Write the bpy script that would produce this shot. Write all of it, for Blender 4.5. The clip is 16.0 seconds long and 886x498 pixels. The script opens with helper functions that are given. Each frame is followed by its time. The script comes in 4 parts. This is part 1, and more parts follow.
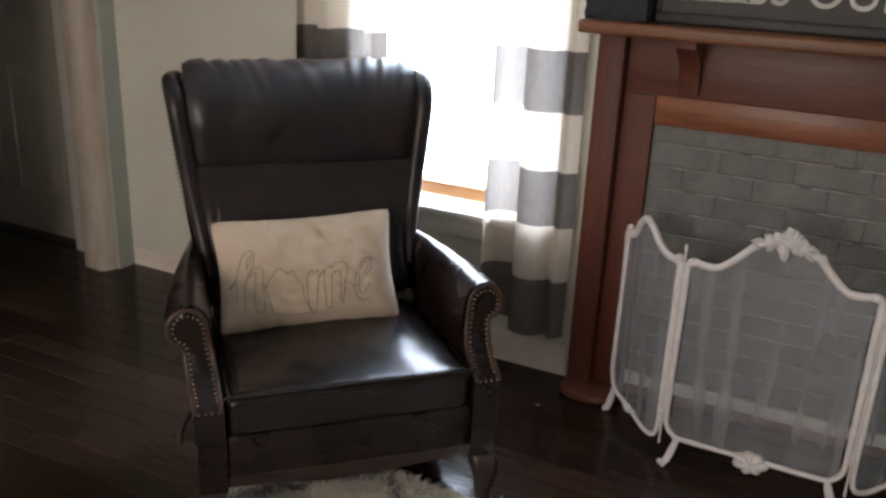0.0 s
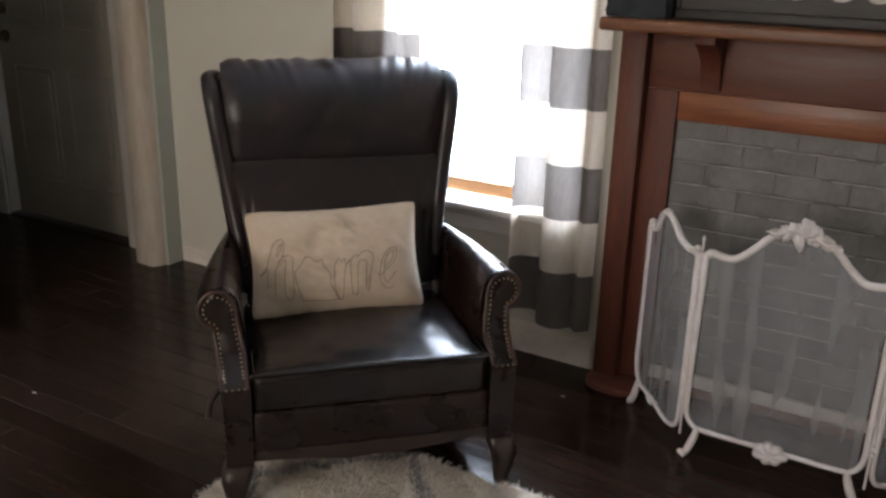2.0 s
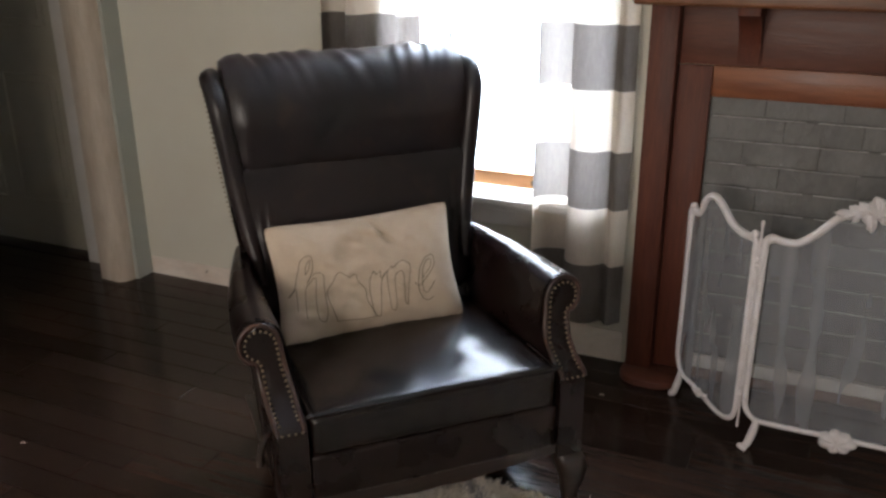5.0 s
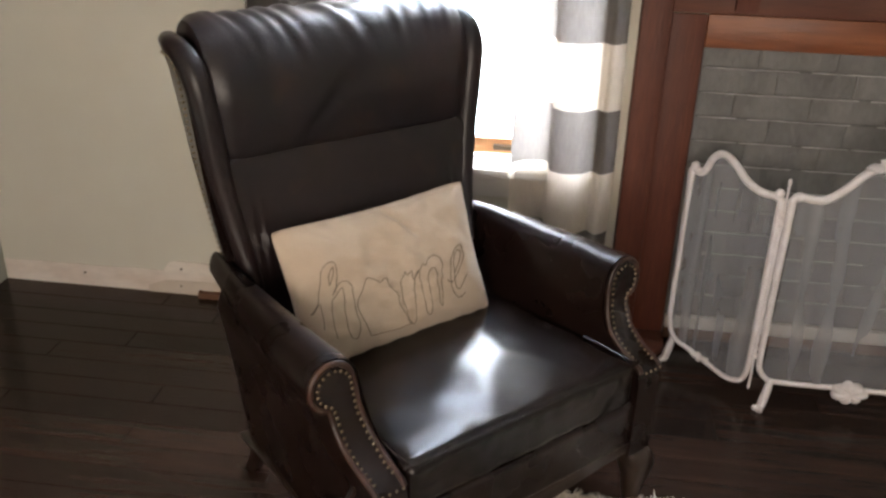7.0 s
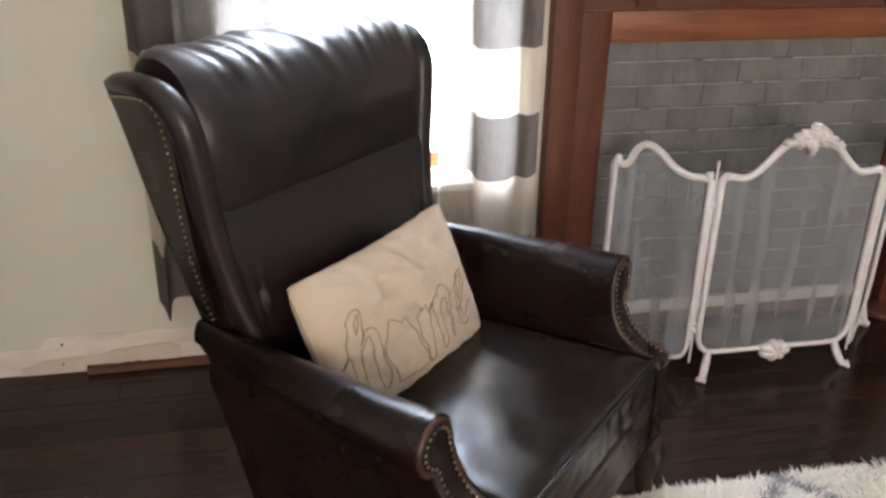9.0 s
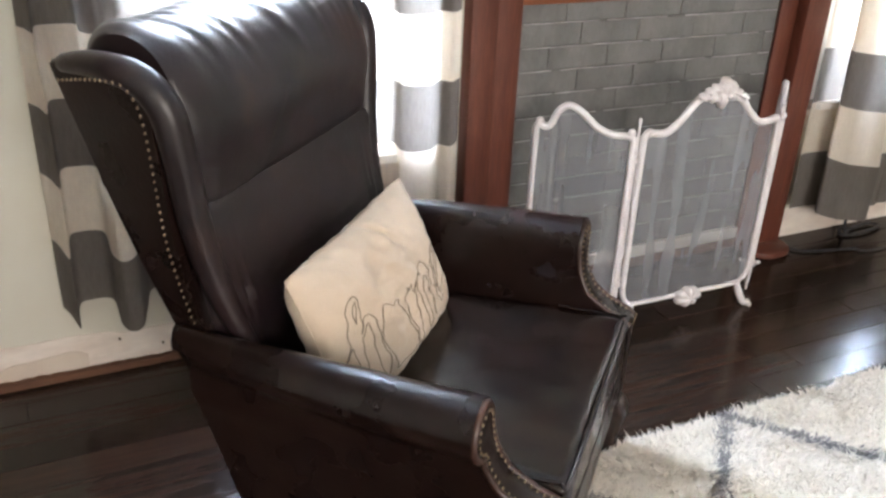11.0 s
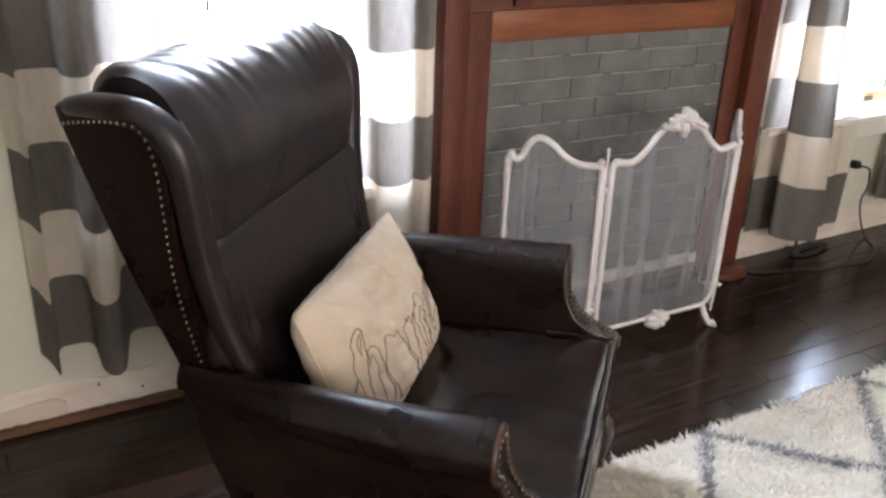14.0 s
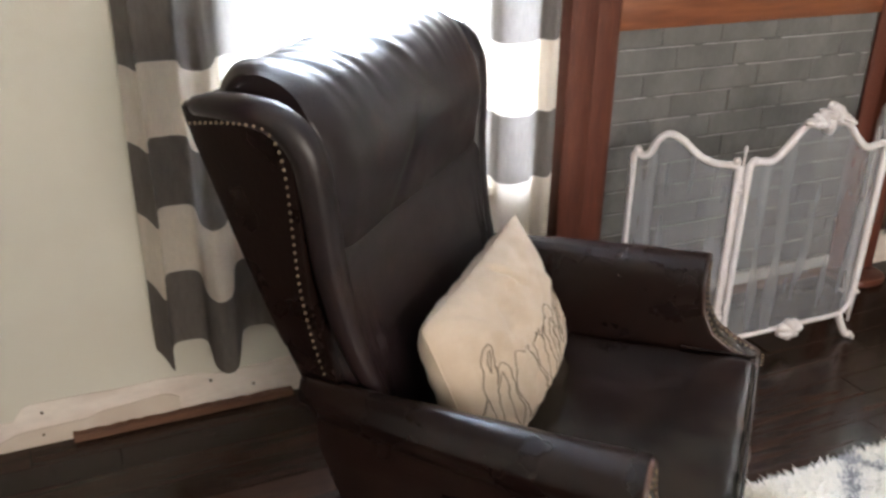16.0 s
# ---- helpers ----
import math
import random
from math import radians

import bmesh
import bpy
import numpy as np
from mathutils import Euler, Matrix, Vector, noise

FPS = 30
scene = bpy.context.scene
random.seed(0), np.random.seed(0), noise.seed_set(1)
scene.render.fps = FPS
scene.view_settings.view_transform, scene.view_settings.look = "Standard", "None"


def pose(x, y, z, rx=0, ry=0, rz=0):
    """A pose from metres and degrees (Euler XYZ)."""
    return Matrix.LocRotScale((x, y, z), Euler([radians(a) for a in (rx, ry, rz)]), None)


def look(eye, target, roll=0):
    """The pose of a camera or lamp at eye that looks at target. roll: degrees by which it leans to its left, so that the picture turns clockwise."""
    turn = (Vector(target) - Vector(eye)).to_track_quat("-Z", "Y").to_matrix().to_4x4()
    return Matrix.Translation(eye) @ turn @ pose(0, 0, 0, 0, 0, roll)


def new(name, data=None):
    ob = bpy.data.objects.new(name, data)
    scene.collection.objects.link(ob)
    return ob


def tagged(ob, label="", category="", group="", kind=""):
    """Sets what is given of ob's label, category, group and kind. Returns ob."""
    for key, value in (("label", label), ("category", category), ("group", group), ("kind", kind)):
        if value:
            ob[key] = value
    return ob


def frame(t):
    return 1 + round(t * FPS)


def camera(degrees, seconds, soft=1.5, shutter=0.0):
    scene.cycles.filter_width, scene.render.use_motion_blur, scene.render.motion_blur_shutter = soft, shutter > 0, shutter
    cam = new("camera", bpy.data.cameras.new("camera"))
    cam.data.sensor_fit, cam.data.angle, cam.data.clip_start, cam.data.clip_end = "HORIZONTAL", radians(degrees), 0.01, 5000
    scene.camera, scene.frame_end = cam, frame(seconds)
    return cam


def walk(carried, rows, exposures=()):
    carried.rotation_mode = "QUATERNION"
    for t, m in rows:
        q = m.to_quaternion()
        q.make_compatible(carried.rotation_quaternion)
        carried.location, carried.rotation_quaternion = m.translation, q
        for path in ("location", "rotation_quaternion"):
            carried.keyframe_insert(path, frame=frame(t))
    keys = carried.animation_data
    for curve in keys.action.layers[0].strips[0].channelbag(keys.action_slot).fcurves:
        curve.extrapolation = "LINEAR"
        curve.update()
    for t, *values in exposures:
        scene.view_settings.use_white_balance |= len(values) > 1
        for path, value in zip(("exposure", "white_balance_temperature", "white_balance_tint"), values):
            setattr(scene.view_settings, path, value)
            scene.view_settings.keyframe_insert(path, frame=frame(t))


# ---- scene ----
cam = camera(53.5, 16.0, soft=2.6, shutter=0.3)
PATH = [
    (0, (0.603, -2.623, 1.415), (-0.229, -0.934, 0.74), 2.5),
    (0.5, (0.663, -2.633, 1.408), (-0.237, -0.974, 0.747), 2.0),
    (1, (0.71, -2.646, 1.395), (-0.193, -0.98, 0.753), 1.9),
    (1.5, (0.738, -2.662, 1.386), (-0.223, -1.02, 0.769), 1.5),
    (2, (0.74, -2.66, 1.387), (-0.215, -1.028, 0.735), 1.5),
    (2.5, (0.745, -2.666, 1.379), (-0.204, -1.037, 0.712), 1.5),
    (3, (0.749, -2.663, 1.384), (-0.201, -1.046, 0.688), 1.9),
    (3.5, (0.744, -2.662, 1.382), (-0.218, -1.054, 0.684), 1.9),
    (4, (0.694, -2.644, 1.389), (-0.277, -1.057, 0.656), 2.5),
    (4.5, (0.5, -2.621, 1.386), (-0.394, -0.98, 0.673), 1.7),
    (4.7, (0.434, -2.622, 1.399), (-0.406, -0.951, 0.69), 0.9),
    (6.8, (-0.348, -2.473, 1.399), (-0.661, -0.674, 0.583), 0.1),
    (7, (-0.398, -2.469, 1.386), (-0.616, -0.666, 0.548), 1.7),
    (7.5, (-0.477, -2.428, 1.378), (-0.643, -0.619, 0.542), 1.8),
    (8, (-0.617, -2.338, 1.377), (-0.686, -0.508, 0.574), 0.2),
    (8.5, (-0.757, -2.311, 1.372), (-0.539, -0.489, 0.575), 1.6),
    (9, (-0.96, -2.332, 1.374), (-0.579, -0.547, 0.557), 1.1),
    (9.5, (-1.075, -2.328, 1.359), (-0.604, -0.595, 0.48), 2.6),
    (9.7, (-1.104, -2.305, 1.348), (-0.579, -0.599, 0.446), 3.4),
    (11.8, (-1.33, -2.134, 1.361), (-0.484, -0.525, 0.528), 0.9),
    (12, (-1.341, -2.134, 1.365), (-0.504, -0.504, 0.565), 0.8),
    (12.5, (-1.364, -2.14, 1.365), (-0.48, -0.516, 0.601), 1.3),
    (13, (-1.378, -2.141, 1.36), (-0.47, -0.524, 0.613), 1.4),
    (13.5, (-1.384, -2.142, 1.356), (-0.477, -0.533, 0.587), 2.1),
    (14, (-1.379, -2.145, 1.353), (-0.454, -0.559, 0.561), 2.2),
    (14.5, (-1.378, -2.144, 1.351), (-0.488, -0.56, 0.515), 1.5),
    (15, (-1.389, -2.146, 1.351), (-0.527, -0.546, 0.515), 1.1),
    (15.5, (-1.399, -2.113, 1.351), (-0.559, -0.502, 0.514), 1.5),
    (16, (-1.394, -2.004, 1.348), (-0.656, -0.342, 0.516), 0.9),
]
walk(cam, [(t, look(eye, target, roll)) for t, eye, target, roll in PATH],
     exposures=[(0, 0.40, 6230, 14), (4.7, 0.33, 6230, 14), (7, 0.80, 6600, 15), (8.5, 0.76, 6550, 15), (9.5, 1.46, 6080, 13), (12, 1.56, 5980, 12), (12.5, 1.24, 6000, 12), (13, 1.21, 6030, 13), (14.5, 1.20, 6120, 14), (15, 1.48, 6060, 14), (15.5, 1.38, 6100, 13), (16, 1.32, 6180, 13)])
# ---- light ----
world = bpy.data.worlds.new("world")
scene.world = world
world.use_nodes = True
wn = world.node_tree.nodes
sky = wn.new("ShaderNodeTexSky")
sky.sky_type, sky.sun_disc = "NISHITA", False
sky.sun_elevation, sky.sun_rotation = radians(53), radians(84)
world.node_tree.links.new(sky.outputs[0], wn["Background"].inputs[0])
wn["Background"].inputs[1].default_value = 0.15


def lamp(name, m, sx, sy, watts, colour):
    data = bpy.data.lights.new(name, "AREA")
    data.shape, data.size, data.size_y, data.energy, data.color = "RECTANGLE", sx, sy, watts, colour
    ob = new(name, data)
    ob.matrix_world = m
    return ob


# daylight that comes in by the two windows of the fireplace wall
lamp("window_and_fill_light", look((-0.72, 0.30, 1.22), (-0.72, -2, 1.22)), 1.06, 1.75, 93, (0.72, 0.85, 1.0))
lamp("window_and_fill_light", look((1.86, 0.30, 1.22), (1.86, -2, 1.22)), 0.9, 1.75, 80, (0.74, 0.86, 1.0))
# warm fill lamp added in an invented opening of the unseen south wall
lamp("window_and_fill_light", look((-0.6, -5.62, 1.5), (-0.6, 0, 1.3)), 1.6, 1.4, 51, (1.0, 0.86, 0.70))
sun = new("sun", bpy.data.lights.new("sun", "SUN"))
sun.data.energy, sun.data.angle, sun.data.color = 3.0, radians(0.6), (1.0, 0.95, 0.87)
sun.matrix_world = look((6, 0.6, 8), (0, 0, 0))


# ---- materials ----
def mat(name, colour, rough=0.6, metal=0.0, second=None, scale=8.0, amount=0.5, bump=0.0, bump_scale=60.0,
        stretch=(1, 1, 1), spec=0.5, coat=0.0, fine=None, random_tint=0.0, rough_vary=0.0, detail=6.0, sheen=0.0):
    m = bpy.data.materials.new(name)
    m.use_nodes = True
    nt = m.node_tree
    n, l = nt.nodes, nt.links
    b = n["Principled BSDF"]
    b.inputs["Roughness"].default_value, b.inputs["Metallic"].default_value = rough, metal
    b.inputs["Specular IOR Level"].default_value, b.inputs["Coat Weight"].default_value = spec, coat
    b.inputs["Sheen Weight"].default_value = sheen
    b.inputs["Base Color"].default_value = (*colour, 1)
    tc = n.new("ShaderNodeTexCoord")
    mp = n.new("ShaderNodeMapping")
    mp.inputs["Scale"].default_value = stretch
    l.new(tc.outputs["Object"], mp.inputs[0])
    noise1 = n.new("ShaderNodeTexNoise")
    noise1.inputs["Scale"].default_value, noise1.inputs["Detail"].default_value = scale, detail
    l.new(mp.outputs[0], noise1.inputs["Vector"])
    last = None
    if second:
        ramp = n.new("ShaderNodeValToRGB")
        ramp.color_ramp.elements[0].position, ramp.color_ramp.elements[1].position = 0.5 - amount * 0.3, 0.5 + amount * 0.3
        ramp.color_ramp.elements[0].color, ramp.color_ramp.elements[1].color = (*colour, 1), (*second, 1)
        l.new(noise1.outputs[0], ramp.inputs[0])
        last = ramp.outputs[0]
    if fine:
        noise2 = n.new("ShaderNodeTexNoise")
        noise2.inputs["Scale"].default_value, noise2.inputs["Detail"].default_value = fine[0], 3
        l.new(mp.outputs[0], noise2.inputs["Vector"])
        hsv = n.new("ShaderNodeHueSaturation")
        mr = n.new("ShaderNodeMapRange")
        mr.inputs[3].default_value, mr.inputs[4].default_value = 1 - fine[1], 1 + fine[1]
        l.new(noise2.outputs[0], mr.inputs[0])
        l.new(mr.outputs[0], hsv.inputs["Value"])
        if last:
            l.new(last, hsv.inputs["Color"])
        else:
            hsv.inputs["Color"].default_value = (*colour, 1)
        last = hsv.outputs[0]
    if random_tint:
        oi = n.new("ShaderNodeObjectInfo")
        mr = n.new("ShaderNodeMapRange")
        mr.inputs[3].default_value, mr.inputs[4].default_value = 1 - random_tint, 1 + random_tint
        hsv = n.new("ShaderNodeHueSaturation")
        l.new(oi.outputs["Random"], mr.inputs[0])
        l.new(mr.outputs[0], hsv.inputs["Value"])
        if last:
            l.new(last, hsv.inputs["Color"])
        else:
            hsv.inputs["Color"].default_value = (*colour, 1)
        last = hsv.outputs[0]
        # shift the grain from piece to piece
        add = n.new("ShaderNodeVectorMath")
        add.operation = "MULTIPLY_ADD"
        l.new(oi.outputs["Random"], add.inputs[0])
        add.inputs[1].default_value = (13, 7, 5)
        l.new(tc.outputs["Object"], add.inputs[2])
        l.new(add.outputs[0], mp.inputs[0])
    if last:
        l.new(last, b.inputs["Base Color"])
    if rough_vary:
        mr = n.new("ShaderNodeMapRange")
        mr.inputs[1].default_value, mr.inputs[2].default_value = 0.3, 0.7
        mr.inputs[3].default_value, mr.inputs[4].default_value = rough - rough_vary, rough + rough_vary
        l.new(noise1.outputs[0], mr.inputs[0])
        l.new(mr.outputs[0], b.inputs["Roughness"])
    if bump:
        nb = n.new("ShaderNodeTexNoise")
        nb.inputs["Scale"].default_value, nb.inputs["Detail"].default_value = bump_scale, 5
        l.new(mp.outputs[0], nb.inputs["Vector"])
        bp = n.new("ShaderNodeBump")
        bp.inputs["Strength"].default_value, bp.inputs["Distance"].default_value = bump, 0.004
        l.new(nb.outputs[0], bp.inputs["Height"])
        l.new(bp.outputs[0], b.inputs["Normal"])
    return m


def leather(name, dark, brown, scuff, rough, spec, crease, wear, grain):
    """Old aniline leather: mottled tone, sparse rubbed spots, pores and a net of fine creases."""
    m = bpy.data.materials.new(name)
    m.use_nodes = True
    n, l = m.node_tree.nodes, m.node_tree.links
    b = n["Principled BSDF"]
    b.inputs["Specular IOR Level"].default_value = spec
    tc = n.new("ShaderNodeTexCoord")

    def noisy(scale, detail, rough_amount=0.5, warp=0.0):
        t = n.new("ShaderNodeTexNoise")
        t.inputs["Scale"].default_value, t.inputs["Detail"].default_value = scale, detail
        t.inputs["Roughness"].default_value, t.inputs["Distortion"].default_value = rough_amount, warp
        l.new(tc.outputs["Object"], t.inputs["Vector"])
        return t.outputs[0]

    def span(value, a, b_, c, d):
        r = n.new("ShaderNodeMapRange")
        for k, v in enumerate((a, b_, c, d)):
            r.inputs[k + 1].default_value = v
        l.new(value, r.inputs[0])
        return r.outputs[0]

    def blend(fac, one, two):
        x = n.new("ShaderNodeMix")
        x.data_type = "RGBA"
        l.new(fac, x.inputs[0])
        for sock, v in ((x.inputs[6], one), (x.inputs[7], two)):
            if isinstance(v, tuple):
                sock.default_value = (*v, 1)
            else:
                l.new(v, sock)
        return x.outputs[2]
    large, small = noisy(7, 4, 0.5, 0.4), noisy(26, 3, 0.5, 0.3)
    tone = blend(span(large, 0.36, 0.68, 0.0, 1.0), dark, brown)
    worn = span(noisy(13, 3, 0.5, 0.5), wear - 0.06, wear + 0.18, 0.0, 0.7)
    l.new(blend(worn, tone, scuff), b.inputs["Base Color"])
    l.new(span(small, 0.3, 0.7, rough - 0.03, rough + 0.04), b.inputs["Roughness"])
    first = n.new("ShaderNodeBump")
    first.inputs["Strength"].default_value, first.inputs["Distance"].default_value = grain, 0.004
    l.new(noisy(110, 2), first.inputs["Height"])
    l.new(first.outputs[0], b.inputs["Normal"])
    if crease:
        net = n.new("ShaderNodeTexVoronoi")
        net.feature = "DISTANCE_TO_EDGE"
        net.inputs["Scale"].default_value = 42
        bend = n.new("ShaderNodeVectorMath")
        bend.operation = "MULTIPLY_ADD"
        warp = n.new("ShaderNodeTexNoise")
        warp.inputs["Scale"].default_value = 11
        l.new(tc.outputs["Object"], warp.inputs["Vector"])
        l.new(warp.outputs[1], bend.inputs[0])
        bend.inputs[1].default_value = (0.07, 0.07, 0.07)
        l.new(tc.outputs["Object"], bend.inputs[2])
        l.new(bend.outputs[0], net.inputs["Vector"])
        lines = span(net.outputs["Distance"], 0.0, 0.10, 0.0, 1.0)
        folds = n.new("ShaderNodeBump")
        folds.inputs["Strength"].default_value, folds.inputs["Distance"].default_value = crease, 0.0012
        l.new(lines, folds.inputs["Height"])
        l.new(first.outputs[0], folds.inputs["Normal"])
        l.new(folds.outputs[0], b.inputs["Normal"])
    return m


LEATHER = leather("leather", (0.0070, 0.0043, 0.0056), (0.0160, 0.0082, 0.0086), (0.034, 0.016, 0.011), 0.37, 0.46, 0.05, 0.64, 0.06)
LEATHER_ARM = mat("rubbed_arm_leather", (0.0058, 0.0034, 0.0034), 0.28, second=(0.0170, 0.0082, 0.0060), scale=8, amount=1.2, bump=0.09,
                  bump_scale=130, spec=0.25, fine=(30, 0.36), detail=5.0, rough_vary=0.03)
LEATHER_SEAT = leather("shiny_seat_leather", (0.0056, 0.0036, 0.0031), (0.0130, 0.0070, 0.0052), (0.024, 0.012, 0.008), 0.215, 0.33, 0.07, 0.62, 0.04)
LEATHER_WORN = leather("worn_leather", (0.016, 0.008, 0.006), (0.045, 0.018, 0.011), (0.10, 0.042, 0.025), 0.36, 0.5, 0.1, 0.55, 0.1)
BRASS = mat("brass", (0.36, 0.29, 0.20), 0.38, 1.0, second=(0.22, 0.17, 0.115), scale=300)
DARK_WOOD = mat("dark_wood", (0.0115, 0.0062, 0.0045), 0.32, second=(0.026, 0.0125, 0.0080), scale=10, stretch=(1, 6, 6), bump=0.1)
LINEN = mat("linen", (0.50, 0.388, 0.282), 0.9, second=(0.58, 0.465, 0.355), scale=9, amount=0.9, bump=0.5, bump_scale=420,
            fine=(500, 0.10), sheen=0.2)
THREAD = mat("thread", (0.20, 0.155, 0.115), 0.9)
CHERRY = mat("cherry_wood", (0.078, 0.021, 0.012), 0.52, second=(0.135, 0.039, 0.021), scale=5, stretch=(6, 6, 0.6), amount=0.9,
             bump=0.22, bump_scale=30, fine=(26, 0.42), rough_vary=0.06, spec=0.36)
CHERRY_FLAT = mat("cherry_board", (0.16, 0.045, 0.017), 0.40, second=(0.29, 0.095, 0.032), scale=5, stretch=(0.6, 6, 6), amount=0.9,
                  bump=0.18, bump_scale=30, fine=(16, 0.30), rough_vary=0.08)
FRIEZE = mat("frieze_board", (0.088, 0.027, 0.016), 0.44, second=(0.140, 0.044, 0.024), scale=6, stretch=(0.6, 6, 6), amount=0.7,
             bump=0.20, bump_scale=40, fine=(30, 0.34), rough_vary=0.08)
SHELF = mat("worn_shelf_board", (0.075, 0.026, 0.012), 0.38, second=(0.22, 0.085, 0.034), scale=4, stretch=(0.7, 14, 14), amount=0.9,
            bump=0.2, bump_scale=40, fine=(30, 0.2), rough_vary=0.06)
BRICK = mat("painted_brick", (0.106, 0.102, 0.098), 0.46, second=(0.202, 0.196, 0.188), scale=11, amount=1.0, bump=0.9, bump_scale=55,
            random_tint=0.10, fine=(70, 0.20), rough_vary=0.10, stretch=(1, 1, 0.6))
MORTAR = mat("painted_mortar", (0.10, 0.097, 0.092), 0.7, second=(0.15, 0.15, 0.14), scale=14, amount=0.8, bump=0.8, bump_scale=120)
PALE_EDGE = mat("pale_brick_edge", (0.27, 0.265, 0.255), 0.6, second=(0.55, 0.54, 0.52), scale=18, amount=0.7, bump=0.5, bump_scale=150)
WHITE_METAL = mat("white_painted_iron", (0.74, 0.70, 0.70), 0.5, second=(0.62, 0.57, 0.56), scale=30, amount=0.8, bump=0.35, bump_scale=120)
WALL = mat("wall_paint", (0.615, 0.580, 0.485), 0.75, second=(0.575, 0.540, 0.445), scale=2.2, amount=0.9, bump=0.12, bump_scale=160)
STUB_WALL = mat("green_wall_paint", (0.40, 0.405, 0.345), 0.75, second=(0.37, 0.39, 0.35), scale=2.2, amount=0.9, bump=0.12, bump_scale=160)
BARE = mat("bare_plaster", (0.76, 0.69, 0.61), 0.85, second=(0.62, 0.52, 0.44), scale=6, stretch=(1, 1, 2.5), amount=0.7, bump=0.4, bump_scale=60, fine=(25, 0.12))
TAN = mat("old_tan_paint", (0.52, 0.42, 0.33), 0.8, second=(0.60, 0.52, 0.43), scale=9, amount=0.8, bump=0.3)
RAW_WOOD = mat("raw_wood", (0.15, 0.066, 0.031), 0.7, second=(0.075, 0.032, 0.017), scale=12, stretch=(0.5, 6, 6), amount=0.8, bump=0.4)
TRIM = mat("white_trim_paint", (0.70, 0.67, 0.62), 0.5, second=(0.62, 0.58, 0.53), scale=5, amount=0.7, bump=0.15, bump_scale=80)
AGED = mat("aged_trim_paint", (0.54, 0.47, 0.385), 0.55, second=(0.40, 0.32, 0.245), scale=7, stretch=(3, 3, 0.7), amount=0.9, bump=0.2, bump_scale=70, fine=(40, 0.12))
DOOR = mat("door_paint", (0.46, 0.42, 0.33), 0.6, second=(0.42, 0.38, 0.30), scale=4, bump=0.08)
CEILING = mat("ceiling_paint", (0.75, 0.74, 0.71), 0.9, second=(0.70, 0.69, 0.66), scale=2, bump=0.1)
SASH = mat("sash_pine", (0.48, 0.22, 0.08), 0.45, second=(0.60, 0.30, 0.12), scale=6, stretch=(0.6, 6, 6), bump=0.1)
PLANK = mat("dark_plank", (0.013, 0.0070, 0.0048), 0.16, second=(0.033, 0.0170, 0.0112), scale=4, stretch=(0.8, 9, 9), amount=0.9,
            bump=0.07, bump_scale=22, random_tint=0.34, fine=(40, 0.16), rough_vary=0.03, spec=0.25)
SUBFLOOR = mat("plank_joint", (0.010, 0.007, 0.006), 0.7, second=(0.02, 0.014, 0.01), scale=20)
CREAM = mat("cream_shag", (0.88, 0.83, 0.75), 0.95, second=(0.94, 0.90, 0.84), scale=14, amount=0.9, fine=(90, 0.18), sheen=0.3)
GREY_SHAG = mat("grey_shag", (0.20, 0.19, 0.20), 0.95, second=(0.31, 0.30, 0.31), scale=20, amount=0.8, fine=(90, 0.2), sheen=0.2)
BLACK = mat("black_plastic", (0.012, 0.012, 0.014), 0.45, second=(0.02, 0.02, 0.022), scale=20)
SIGN_FACE = mat("charcoal_board", (0.055, 0.052, 0.050), 0.6, second=(0.075, 0.07, 0.066), scale=12, stretch=(0.5, 4, 4), bump=0.15)
SIGN_EDGE = mat("black_frame", (0.014, 0.013, 0.013), 0.5, second=(0.022, 0.02, 0.02), scale=12)
CHALK = mat("white_lettering", (0.62, 0.60, 0.57), 0.7, second=(0.5, 0.48, 0.45), scale=60)
NAVY = mat("dark_blue_cloth", (0.016, 0.020, 0.026), 0.8, second=(0.026, 0.031, 0.038), scale=25, bump=0.3)
OUTLET_WHITE = mat("outlet_plastic", (0.62, 0.60, 0.55), 0.4, second=(0.57, 0.55, 0.5), scale=10)
BRONZE = mat("sash_lock_bronze", (0.10, 0.08, 0.05), 0.4, 0.8, second=(0.15, 0.11, 0.07), scale=40)


def cloth(name, colour, second, through_amount, base=None):
    m = base or mat(name, colour, 0.9, second=second, scale=120, amount=1.0, stretch=(1, 1, 0.25), bump=0.35, bump_scale=500, fine=(350, 0.12))
    nt = m.node_tree
    n, l = nt.nodes, nt.links
    b = n["Principled BSDF"]
    tr = n.new("ShaderNodeBsdfTranslucent")
    col = b.inputs["Base Color"].links[0].from_socket
    l.new(col, tr.inputs[0])
    mix = n.new("ShaderNodeMixShader")
    mix.inputs[0].default_value = through_amount
    l.new(b.outputs[0], mix.inputs[1])
    l.new(tr.outputs[0], mix.inputs[2])
    l.new(mix.outputs[0], n["Material Output"].inputs[0])
    return m


CREAM = cloth("", None, None, 0.5, base=CREAM)
CLOTH_WHITE = cloth("cream_curtain_cloth", (0.77, 0.69, 0.59), (0.70, 0.62, 0.52), 0.36)
CLOTH_GREY = cloth("grey_curtain_cloth", (0.205, 0.180, 0.158), (0.160, 0.142, 0.126), 0.42)

MESH = bpy.data.materials.new("fine_wire_mesh")
MESH.use_nodes = True
_n, _l = MESH.node_tree.nodes, MESH.node_tree.links
_b = _n["Principled BSDF"]
_b.inputs["Roughness"].default_value = 0.6
_t, _m = _n.new("ShaderNodeBsdfTransparent"), _n.new("ShaderNodeMixShader")
_tc = _n.new("ShaderNodeTexCoord")


